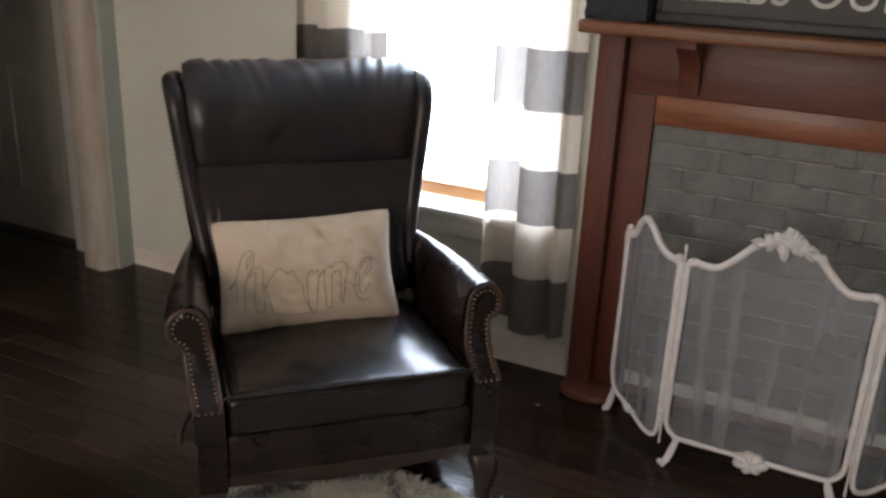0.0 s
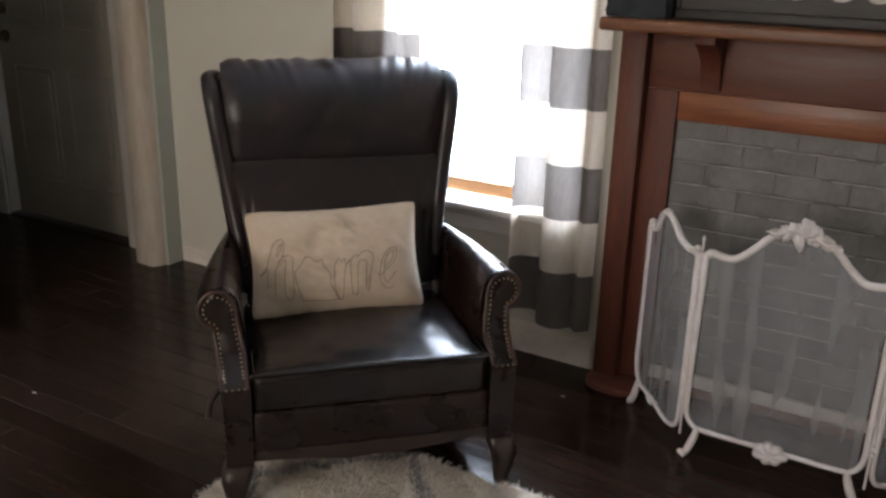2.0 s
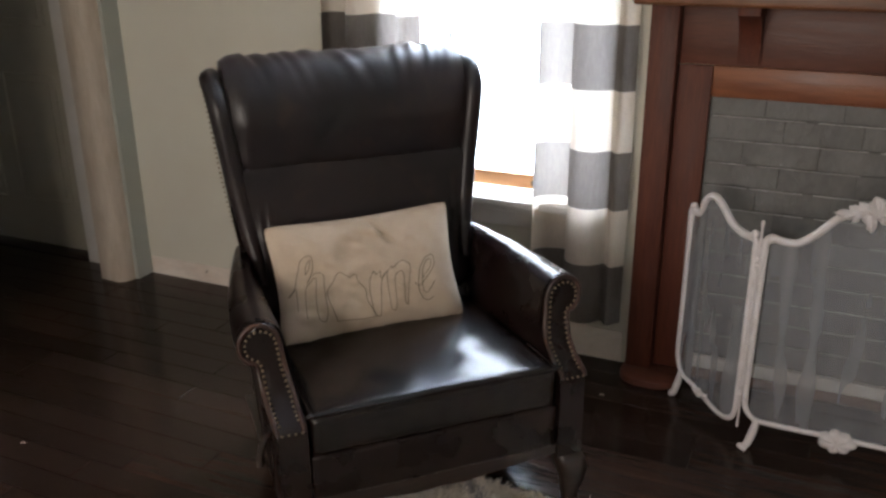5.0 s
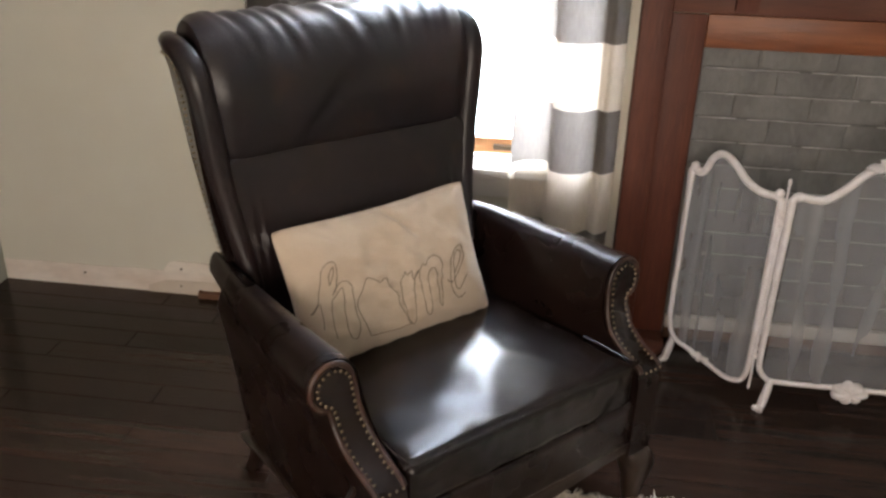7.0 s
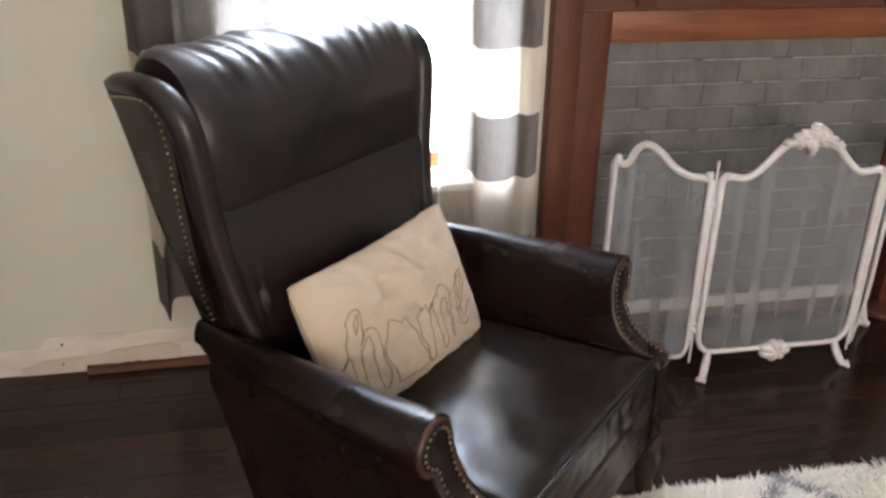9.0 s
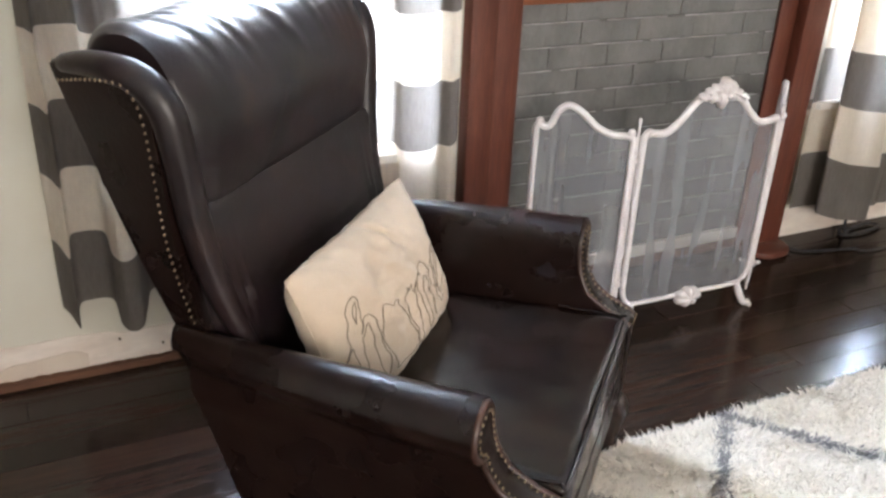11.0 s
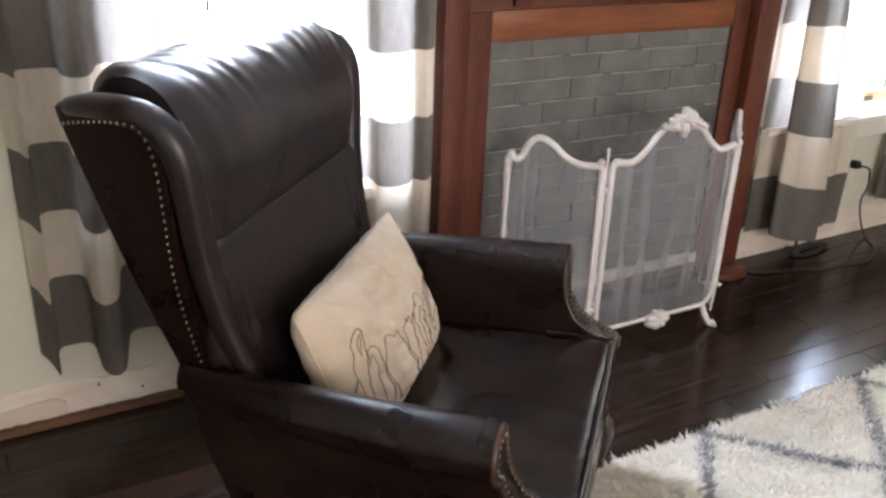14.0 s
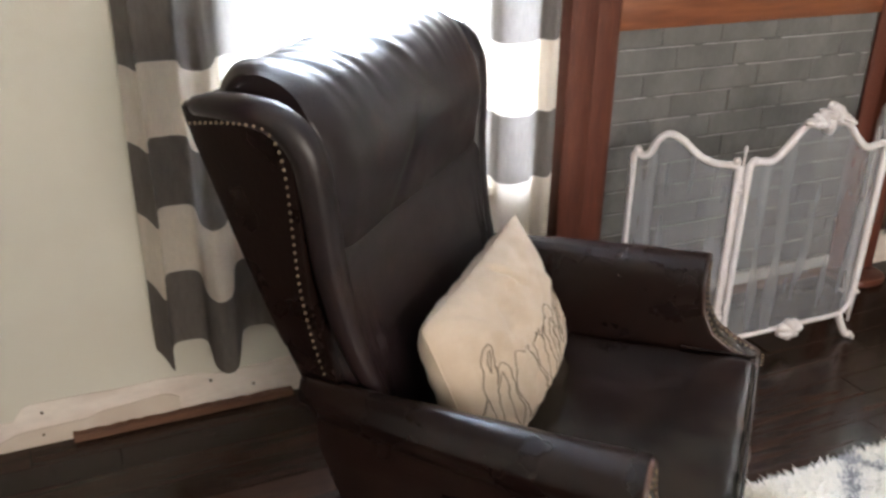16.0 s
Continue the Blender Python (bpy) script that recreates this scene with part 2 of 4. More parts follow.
def _streak(sx, sz, detail, shift=0.0):
    mp, w = _n.new("ShaderNodeMapping"), _n.new("ShaderNodeTexNoise")
    mp.inputs["Scale"].default_value, mp.inputs["Location"].default_value = (sx, sx, sz), (shift, shift, shift)
    w.inputs["Scale"].default_value, w.inputs["Detail"].default_value = 1.0, detail
    _l.new(_tc.outputs["Object"], mp.inputs[0])
    _l.new(mp.outputs[0], w.inputs["Vector"])
    return w.outputs[0]


def _ramp(value, a, b, c, d):
    r = _n.new("ShaderNodeMapRange")
    for k, v in enumerate((a, b, c, d)):
        r.inputs[k + 1].default_value = v
    _l.new(value, r.inputs[0])
    return r.outputs[0]


# the wire cloth hangs in soft folds; denser streaks also imitate sheen on it
_sheen, _haze = _streak(20, 1.3, 1.5), _streak(7, 3.5, 3.0, 4.0)
_sum = _n.new("ShaderNodeMath")
_sum.operation = "ADD"
_l.new(_ramp(_sheen, 0.25, 0.75, 0.34, 0.44), _sum.inputs[0])
_l.new(_ramp(_haze, 0.3, 0.7, 0.0, 0.10), _sum.inputs[1])
_l.new(_sum.outputs[0], _m.inputs[0])
# pale and dark vertical streaks put sheen and shadow into the mesh colour
_col = _n.new("ShaderNodeValToRGB")
_col.color_ramp.elements[0].position, _col.color_ramp.elements[1].position = 0.25, 0.80
_col.color_ramp.elements[0].color, _col.color_ramp.elements[1].color = (0.26, 0.27, 0.30, 1), (0.44, 0.445, 0.47, 1)
_l.new(_streak(26, 0.7, 1.0, 9.0), _col.inputs[0])
_l.new(_col.outputs[0], _b.inputs["Base Color"])
_l.new(_t.outputs[0], _m.inputs[1])
_l.new(_b.outputs[0], _m.inputs[2])
_l.new(_m.outputs[0], _n["Material Output"].inputs[0])

GLASS = bpy.data.materials.new("window_glass")
GLASS.use_nodes = True
_b = GLASS.node_tree.nodes["Principled BSDF"]
_b.inputs["Transmission Weight"].default_value, _b.inputs["Roughness"].default_value, _b.inputs["IOR"].default_value = 1.0, 0.0, 1.02

GLOW = bpy.data.materials.new("bright_outdoors")
GLOW.use_nodes = True
_n, _l = GLOW.node_tree.nodes, GLOW.node_tree.links
_e, _tc, _w, _r = _n.new("ShaderNodeEmission"), _n.new("ShaderNodeTexCoord"), _n.new("ShaderNodeTexNoise"), _n.new("ShaderNodeValToRGB")
_w.inputs["Scale"].default_value = 1.3
_r.color_ramp.elements[0].color, _r.color_ramp.elements[1].color = (0.80, 0.89, 0.80, 1), (0.95, 0.98, 1, 1)
_l.new(_tc.outputs["Object"], _w.inputs["Vector"])
_l.new(_w.outputs[0], _r.inputs[0])
_l.new(_r.outputs[0], _e.inputs[0])
_e.inputs[1].default_value = 5.0
_l.new(_e.outputs[0], _n["Material Output"].inputs[0])


# ---- mesh tools ----
def finish(bm, name, material, parent=None, label="", angle=38, smooth=True):
    bmesh.ops.recalc_face_normals(bm, faces=bm.faces)
    if smooth:
        for f in bm.faces:
            f.smooth = True
        for e in bm.edges:
            e.smooth = e.is_manifold and e.calc_face_angle(0) < radians(angle)
    me = bpy.data.meshes.new(name)
    bm.to_mesh(me)
    bm.free()
    for m in material if isinstance(material, (list, tuple)) else (material,):
        me.materials.append(m)
    ob = new(name, me)
    if parent:
        ob.parent = parent
    if label:
        ob["label"] = label
    return ob


def part(name, bm, material, parent, label="", angle=38):
    return finish(bm, name, material, parent, label, angle)


def thing(name, label, category, m=None, group="", kind=""):
    ob = new(name)
    if m is not None:
        ob.matrix_world = m
    return tagged(ob, label, category, group, kind)


def box(x0, x1, y0, y1, z0, z1, bevel=0.004, seg=2, bm=None):
    bm = bm or bmesh.new()
    vs = [bm.verts.new((x, y, z)) for x in (x0, x1) for y in (y0, y1) for z in (z0, z1)]
    fs = [bm.faces.new([vs[i] for i in q]) for q in ((0, 1, 3, 2), (4, 6, 7, 5), (0, 4, 5, 1), (2, 3, 7, 6), (0, 2, 6, 4), (1, 5, 7, 3))]
    if bevel:
        es = list({e for f in fs for e in f.edges})
        bmesh.ops.bevel(bm, geom=es, offset=bevel, segments=seg, affect="EDGES", profile=0.5)
    return bm


def extrude_outline(pts, axis, a, b, bevel=0.0, seg=2, bm=None):
    """A prism: outline pts in the two other axes, from a to b along axis."""
    bm = bm or bmesh.new()

    def at(p, d):
        return {"x": (d, p[0], p[1]), "y": (p[0], d, p[1]), "z": (p[0], p[1], d)}[axis]
    v0, v1 = [bm.verts.new(at(p, a)) for p in pts], [bm.verts.new(at(p, b)) for p in pts]
    f0, f1 = bm.faces.new(v0), bm.faces.new(v1[::-1])
    n = len(pts)
    for i in range(n):
        bm.faces.new((v0[i], v1[i], v1[(i + 1) % n], v0[(i + 1) % n]))
    if bevel:
        bmesh.ops.bevel(bm, geom=list(set(f0.edges) | set(f1.edges)), offset=bevel, segments=seg, affect="EDGES", profile=0.5)
    return bm


def smooth_line(pts, steps=6, closed=False):
    """A Catmull-Rom line through pts."""
    P = [Vector(p) for p in pts]
    n = len(P)
    out = []
    for i in range(n if closed else n - 1):
        if closed:
            a, b, c, d = P[(i - 1) % n], P[i], P[(i + 1) % n], P[(i + 2) % n]
        else:
            a, b, c, d = P[max(i - 1, 0)], P[i], P[i + 1], P[min(i + 2, n - 1)]
        for k in range(steps):
            t = k / steps
            out.append(0.5 * (2 * b + (c - a) * t + (2 * a - 5 * b + 4 * c - d) * t * t + (3 * b - a - 3 * c + d) * t ** 3))
    if not closed:
        out.append(P[-1])
    return out


def tube(line, radius, sides=8, closed=False, bm=None, flat=1.0):
    """A tube along a line; radius is one number or a function of 0..1."""
    bm = bm or bmesh.new()
    pts = [Vector(p) for p in line]
    n = len(pts)
    rings = []
    u = None
    for i, p in enumerate(pts):
        d = (pts[(i + 1) % n] - pts[i - 1]) if closed else (pts[min(i + 1, n - 1)] - pts[max(i - 1, 0)])
        d = d.normalized() if d.length > 1e-9 else Vector((0, 0, 1))
        if u is None:
            u = d.cross(Vector((0.9, 0.37, 0.13)))
            if u.length < 0.2:
                u = d.cross(Vector((0.0, 0.6, 0.8)))
        u = (u - d * u.dot(d)).normalized()
        w = d.cross(u)
        r = radius(i / max(n - 1, 1)) if callable(radius) else radius
        rings.append([bm.verts.new(p + r * (math.cos(a) * u + flat * math.sin(a) * w)) for a in (2 * math.pi * k / sides for k in range(sides))])
    for i in range(n if closed else n - 1):
        a, b = rings[i], rings[(i + 1) % n]
        for k in range(sides):
            bm.faces.new((a[k], a[(k + 1) % sides], b[(k + 1) % sides], b[k]))
    if not closed:
        bm.faces.new(rings[0][::-1])
        bm.faces.new(rings[-1])
    return bm


def loft(rings, closed=True, caps=True, bm=None):
    bm = bm or bmesh.new()
    rr = [[bm.verts.new(p) for p in r] for r in rings]
    n = len(rr[0])
    for a, b in zip(rr, rr[1:]):
        for k in range(n if closed else n - 1):
            bm.faces.new((a[k], a[(k + 1) % n], b[(k + 1) % n], b[k]))
    if caps:
        bm.faces.new(rr[0][::-1])
        bm.faces.new(rr[-1])
    return bm


def blob(cx, cy, cz, rx, ry, rz, seg=12, bm=None, bumps=0.0):
    bm = bm or bmesh.new()
    made = bmesh.ops.create_uvsphere(bm, u_segments=seg, v_segments=max(6, seg // 2 + 2), radius=1.0)["verts"]
    for v in made:
        k = 1 + bumps * noise.noise(v.co * 3 + Vector((cx * 50, cy * 50, cz * 50)))
        v.co = Vector((cx + v.co.x * rx * k, cy + v.co.y * ry * k, cz + v.co.z * rz * k))
    return bm


def fn(x, y, z=0.0):
    return noise.noise(Vector((x, y, z)))


def lerp_table(table, v):
    """Piecewise linear look-up in rows (key, value)."""
    return float(np.interp(v, [r[0] for r in table], [r[1] for r in table]))


# ---- room ----
X0, X1, Y1, HIGH = -5.6, 3.4, -5.5, 2.50
WIN = ((-1.06, -0.325), (1.225, 2.23))
SILL, HEAD = 0.533, 2.05
DOOR_X = (-3.45, -2.53)


def wall_piece(name, x0, x1, y0, y1, z0, z1, material=None, parent=None, label=""):
    return finish(box(x0, x1, y0, y1, z0, z1, 0), name, material or WALL, parent, label)


wall_north = thing("wall_north", "pale grey-green painted plaster wall with two windows and a chimney", "wall", kind="structure")
T = 0.16
wall_piece("wall_section", X0 - T, DOOR_X[0] - 0.02, 0.0, T, 0, HIGH, parent=wall_north)
wall_piece("wall_section", DOOR_X[0] - 0.02, DOOR_X[1] + 0.02, 0.0, T, 2.06, HIGH, parent=wall_north)
wall_piece("wall_section", DOOR_X[1] + 0.02, WIN[0][0], 0.0, T, 0, HIGH, parent=wall_north)
for a, b in WIN:
    wall_piece("wall_section", a, b, 0.0, T, 0, SILL - 0.025, parent=wall_north)
    wall_piece("wall_section", a, b, 0.0, T, HEAD, HIGH, parent=wall_north)
wall_piece("wall_section", WIN[0][1], -0.02, 0.0, T, 0, HIGH, parent=wall_north)
wall_piece("wall_section", -0.02, 0.98, 0.0, T, 0.93, HIGH, parent=wall_north)
wall_piece("wall_section", -0.02, 0.98, 0.06, T, 0, 0.93, parent=wall_north)
wall_piece("wall_section", 0.98, WIN[1][0], 0.0, T, 0, HIGH, parent=wall_north)
wall_piece("wall_section", WIN[1][1], X1 + T, 0.0, T, 0, HIGH, parent=wall_north)

for nm, a in (("wall_east", (X1, X1 + T, Y1, 0)), ("wall_west", (X0 - T, X0, Y1, 0))):
    tagged(wall_piece(nm, *a, 0, HIGH), "pale painted plaster wall closing the room", "wall", kind="structure")
# never in view; its opening is there only for the added fill lamp
wall_south = thing("wall_south", "unseen pale painted plaster wall, opening added for the fill lamp", "wall", kind="structure")
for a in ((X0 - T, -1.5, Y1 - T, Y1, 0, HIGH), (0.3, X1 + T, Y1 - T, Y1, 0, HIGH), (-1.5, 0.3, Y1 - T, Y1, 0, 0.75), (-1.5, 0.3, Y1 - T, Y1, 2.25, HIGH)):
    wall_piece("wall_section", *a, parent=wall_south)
tagged(wall_piece("ceiling", X0 - T, X1 + T, Y1 - T, T, HIGH, HIGH + 0.1, CEILING), "flat white painted ceiling", "ceiling", kind="structure")

# wall out of view, added to block light so the entry stays dark
tagged(wall_piece("wall_hall_blocker", -2.33, -2.19, Y1, -1.02, 0, HIGH), "unseen pale painted wall added to shade the entry", "wall", kind="structure")
# short wall beside the entry, with a cased end
tagged(wall_piece("wall_stub", -2.33, -2.19, -0.085, 0.0, 0, HIGH, STUB_WALL), "grey-green painted short return wall by the entry", "wall", kind="structure")
post = [(-2.345, -0.085), (-2.345, -0.128), (-2.335, -0.140), (-2.245, -0.146), (-2.224, -0.136), (-2.210, -0.112), (-2.206, -0.085)]
tagged(finish(extrude_outline(post, "z", 0.0, HIGH), "trim", AGED, angle=50), "chipped white painted casing post on the wall end", "trim", kind="structure")

# ground outside and bright distance
tagged(finish(box(-30, 30, T + 0.02, 40, -0.6, -0.5, 0), "ground", mat("lawn", (0.10, 0.14, 0.05), 0.9, second=(0.16, 0.2, 0.08), scale=3)), "sunlit lawn outside the windows", "ground", kind="structure")
bd = bmesh.new()
bd.faces.new([bd.verts.new(p) for p in ((-14, 9, -0.49), (14, 9, -0.49), (14, 9, 9), (-14, 9, 9))])
tagged(finish(bd, "backdrop", GLOW), "overexposed bright daylight beyond the windows", "backdrop", kind="structure")


# ---- windows ----
def window(name, x0, x1):
    w = thing(name, "wood sash window with white painted stool and apron, blown out by daylight", "window", kind="structure")
    for a in ((x0, x0 + 0.02, SILL, HEAD), (x1 - 0.02, x1, SILL, HEAD), (x0 + 0.02, x1 - 0.02, HEAD - 0.02, HEAD)):
        part("jamb", box(a[0], a[1], 0.0, T, a[2], a[3], 0.002), TRIM, w)
    part("window_sill", box(x0 - 0.05, x1 + 0.05, -0.065, 0.07, SILL - 0.025, SILL, 0.006, 3), TRIM, w, "white painted window stool")
    part("apron", box(x0 - 0.07, x1 + 0.07, -0.022, -0.001, SILL - 0.10, SILL - 0.026, 0.004), TRIM, w)
    part("apron_moulding", box(x0 - 0.075, x1 + 0.075, -0.034, -0.023, SILL - 0.05, SILL - 0.026, 0.004), TRIM, w)
    for a, b in ((x0 - 0.09, x0 - 0.001), (x1 + 0.001, x1 + 0.075)):
        part("casing", box(a, b, -0.02, -0.001, SILL + 0.001, HEAD + 0.09, 0.004), TRIM, w)
    part("head_casing", box(x0 - 0.001, x1 + 0.001, -0.02, -0.001, HEAD, HEAD + 0.09, 0.004), TRIM, w)
    y0, y1 = 0.085, 0.12
    sash = part("window_frame", box(x0 + 0.02, x1 - 0.02, y0, y1, SILL + 0.001, SILL + 0.048, 0.004), SASH, w, "orange pine bottom sash rail")
    for a, b in ((x0 + 0.021, x0 + 0.06), (x1 - 0.06, x1 - 0.021)):
        part("sash_stile", box(a, b, y0, y1, SILL + 0.049, HEAD - 0.021, 0.004), SASH, sash)
    part("meeting_rail", box(x0 + 0.061, x1 - 0.061, y0, y1, 1.27, 1.31, 0.004), SASH, sash)
    part("sash_lift", box((x0 + x1) / 2 + 0.13, (x0 + x1) / 2 + 0.20, y0 - 0.014, y0 - 0.001, SILL + 0.014, SILL + 0.032, 0.004), BRONZE, sash, "small bronze sash lift")
    pane = part("pane", box(x0 + 0.061, x1 - 0.061, 0.10, 0.104, SILL + 0.049, 1.269, 0), GLASS, w)
    pane2 = part("pane", box(x0 + 0.061, x1 - 0.061, 0.10, 0.104, 1.311, HEAD - 0.022, 0), GLASS, w)
    pane.visible_shadow = pane2.visible_shadow = False


window("window_1", *WIN[0])
window("window_2", *WIN[1])

# ---- entry door ----
door = thing("door_1", "closed six-panel painted entry door in the dim entry", "door", kind="structure")
dx0, dx1 = DOOR_X
part("door_slab", box(dx0 + 0.004, dx1 - 0.004, 0.055, 0.095, 0.012, 2.04, 0.002), DOOR, door)
for cx in (dx0 + 0.26, dx1 - 0.26):
    for z0, z1 in ((0.22, 0.78), (0.98, 1.56), (1.68, 1.90)):
        part("panel_moulding", tube([(cx - 0.145, 0.055, z0), (cx + 0.145, 0.055, z0), (cx + 0.145, 0.055, z1), (cx - 0.145, 0.055, z1)], 0.006, 6, True), DOOR, door)
        part("raised_panel", box(cx - 0.115, cx + 0.115, 0.047, 0.056, z0 + 0.03, z1 - 0.03, 0.006), DOOR, door)
for z in (0.915, 1.05):
    knob = part("door_knob" if z < 1 else "deadbolt", blob(dx0 + 0.075, 0.0, z, 0.028, 0.026, 0.028) if z < 1 else blob(dx0 + 0.075, 0.03, z, 0.03, 0.014, 0.03), BRASS, door, "brass knob" if z < 1 else "brass deadbolt")
    part("rose", loft([[(dx0 + 0.075 + r * math.cos(a), y, z + r * math.sin(a)) for a in np.linspace(0, 2 * math.pi, 16, False)] for r, y in ((0.03, 0.054), (0.03, 0.044), (0.012, 0.040), (0.012, 0.02))]), BRASS, knob)
for a, b in ((dx0 - 0.10, dx0 - 0.002), (dx1 + 0.002, dx1 + 0.10)):
    part("door_casing", box(a, b, -0.018, -0.001, 0.0, 2.13, 0.004), TRIM, door, "white painted door casing")
for a, b in ((dx0 - 0.019, dx0 + 0.003), (dx1 - 0.003, dx1 + 0.019)):
    part("door_jamb", box(a, b, 0.001, 0.155, 0.0, 2.05, 0.002), TRIM, door)
part("threshold", box(dx0 + 0.004, dx1 - 0.004, 0.0, 0.12, 0.001, 0.011, 0.002), DARK_WOOD, door)

# ---- bare strip where the baseboard was taken off ----
def ragged(x0, x1, tops, y, name, material, label):
    xs = np.arange(x0, x1 + 0.001, 0.02)
    bm = bmesh.new()
    lo = [bm.verts.new((x, y, 0.001)) for x in xs]
    hi = [bm.verts.new((x, y, lerp_table(tops, x) + 0.004 * fn(x * 9, y * 40))) for x in xs]
    lob = [bm.verts.new((x, 0.0, 0.001)) for x in xs]
    hib = [bm.verts.new((v.co.x, 0.0, v.co.z)) for v in hi]
    for i in range(len(xs) - 1):
        bm.faces.new((lo[i], lo[i + 1], hi[i + 1], hi[i]))
        bm.faces.new((hi[i], hi[i + 1], hib[i + 1], hib[i]))
    for i in (0, len(xs) - 1):
        bm.faces.new((lo[i], hi[i], hib[i], lob[i]))
    return tagged(finish(bm, name, material), label, "wall trim", kind="structure")


ragged(-2.185, -0.20, ((-2.2, 0.075), (-1.62, 0.080), (-1.60, 0.118), (-1.3, 0.115), (-1.18, 0.112), (-1.15, 0.10), (-0.5, 0.12), (-0.2, 0.11)), -0.004, "baseboard", BARE, "bare plaster strip with ragged paint edge, baseboard removed")
ragged(-1.68, -1.24, ((-1.68, 0.022), (-1.62, 0.045), (-1.45, 0.050), (-1.43, 0.065), (-1.27, 0.072), (-1.24, 0.055)), -0.008, "trim", TAN, "patch of old tan paint along the bare strip")
ragged(1.14, 3.3, ((1.14, 0.11), (1.6, 0.12), (2.0, 0.115), (3.3, 0.12)), -0.004, "baseboard", BARE, "bare plaster strip with ragged paint edge, baseboard removed")
bm = box(-1.50, -0.95, -0.030, -0.009, 0.001, 0.020, 0)
bmesh.ops.subdivide_edges(bm, edges=[e for e in bm.edges if abs(e.verts[0].co.x - e.verts[1].co.x) > 0.1], cuts=44)
for v in bm.verts:
    if v.co.z > 0.01:
        v.co.z += 0.006 * fn(v.co.x * 37, 1.0, 4.0) + 0.003 * fn(v.co.x * 120, 2.0, 1.0)
    if v.co.y < -0.02:
        v.co.y += 0.007 * abs(fn(v.co.x * 29, 3.0, 2.0))
tagged(finish(bm, "trim", RAW_WOOD), "splintered raw wood edge along the floor", "wall trim", kind="structure")
for px, pz in ((-1.56, 0.092), (-1.565, 0.03), (-1.158, 0.085), (-1.05, 0.05), (-1.90, 0.05)):
    tagged(finish(blob(px, -0.007, pz, 0.004, 0.005, 0.004, 8), "nail", BRONZE), "rusty nail in the bare plaster strip", "nail", group="nails in the wall")

# ---- fireplace ----
mantel = thing("fireplace_mantel", "reddish cherry-stained wooden fireplace mantel round painted brick", "mantel")
for a, b in ((-0.180, -0.100), (1.030, 1.128)):
    part("pilaster", box(a, b, -0.056, -0.001, 0.0235, 1.168, 0.004), CHERRY, mantel)
for a, b in ((-0.099, -0.002), (0.957, 1.029)):
    part("stile", box(a, b, -0.014, -0.001, 0.0235, 0.992, 0.003), CHERRY, mantel)
part("rail", box(-0.001, 0.956, -0.013, -0.001, 0.905, 0.993, 0.003), CHERRY_FLAT, mantel, "lighter orange-brown wooden rail")
part("frieze", box(-0.099, 1.029, -0.011, -0.001, 0.994, 1.168, 0.002), FRIEZE, mantel, "dark reddish frieze board")
for a in (0.062, 0.838):
    prof = [(-0.0115, 1.005), (-0.030, 1.005), (-0.036, 1.05), (-0.055, 1.095), (-0.100, 1.13), (-0.140, 1.145), (-0.140, 1.168), (-0.0115, 1.168)]
    part("corbel", extrude_outline(prof, "x", a, a + 0.058, 0.003), CHERRY, mantel, "curved wooden corbel")
part("mantel_shelf", box(-0.203, 1.133, -0.200, -0.001, 1.170, 1.207, 0.009, 3), SHELF, mantel, "worn wooden mantel shelf")
for a, b in ((-0.188, -0.002), (0.957, 1.132)):
    corner = [(math.cos(t), math.sin(t)) for t in np.linspace(math.pi, 1.5 * math.pi, 9)]
    outline = [(a, -0.001)] + [(a + 0.06 + 0.06 * c, -0.082 + 0.06 * d) for c, d in corner] + [(b - 0.06 - 0.06 * c, -0.082 + 0.06 * d) for c, d in corner[::-1]] + [(b, -0.001)]
    part("plinth", extrude_outline(outline, "z", 0.001, 0.023, 0.005), FRIEZE, mantel, "low rounded reddish wooden plinth")

chimney = thing("chimney", "grey painted brick chimney face with pale broken lines along its courses", "brick wall", kind="structure")
part("mortar", box(-0.001, 0.959, 0.0025, 0.05, 0.0, 0.915, 0), MORTAR, chimney)
part("white_strip", box(0.004, 0.956, -0.016, 0.004, 0.040, 0.082, 0.003), TRIM, chimney, "thin off-white strip low on the bricks")
part("hearth_strip", box(0.004, 0.956, -0.012, 0.004, 0.001, 0.038, 0.003), RAW_WOOD, chimney)

# ---- curtains ----
STRIPES = [0.335, 0.527, 0.716, 0.907, 1.10, 1.29, 1.48, 1.67, 1.86, 2.05, 2.24]


def pleated_curtain(plan, hem, label, flare=0.0):
    """A cloth whose folds follow a plan: rows (x, y, how far the lower cloth is drawn up). flare: how far the middle fold spreads at the hem."""
    bm = bmesh.new()
    line = smooth_line(plan, 5)
    top = 2.16
    zs = sorted(set([round(z, 4) for z in np.linspace(hem, top, 46)] + [z for z in STRIPES if hem < z < top]))
    rows = []
    for z in zs:
        k = (top - z) / (top - hem)
        low = max(0.0, min(1.0, (1.02 - z) / 0.72))
        row = []
        for i, p in enumerate(line):
            w = 0.55 + 0.45 * k
            yy = -0.055 + (p.y + 0.055) * w - 0.004 * fn(i * 0.4, z * 4, 3)
            row.append(bm.verts.new((p.x + flare * low * max(0.0, 1 - abs(p.x - 1.43) / 0.2) + 0.006 * fn(i * 0.11, z * 2.5, 1), yy, z + p.z * low)))
        rows.append(row)
    for j in range(len(zs) - 1):
        grey = sum((zs[j] + zs[j + 1]) / 2 > b for b in STRIPES) % 2 == 0
        for i in range(len(line) - 1):
            f = bm.faces.new((rows[j][i], rows[j][i + 1], rows[j + 1][i + 1], rows[j + 1][i]))
            f.material_index = 1 if grey else 0
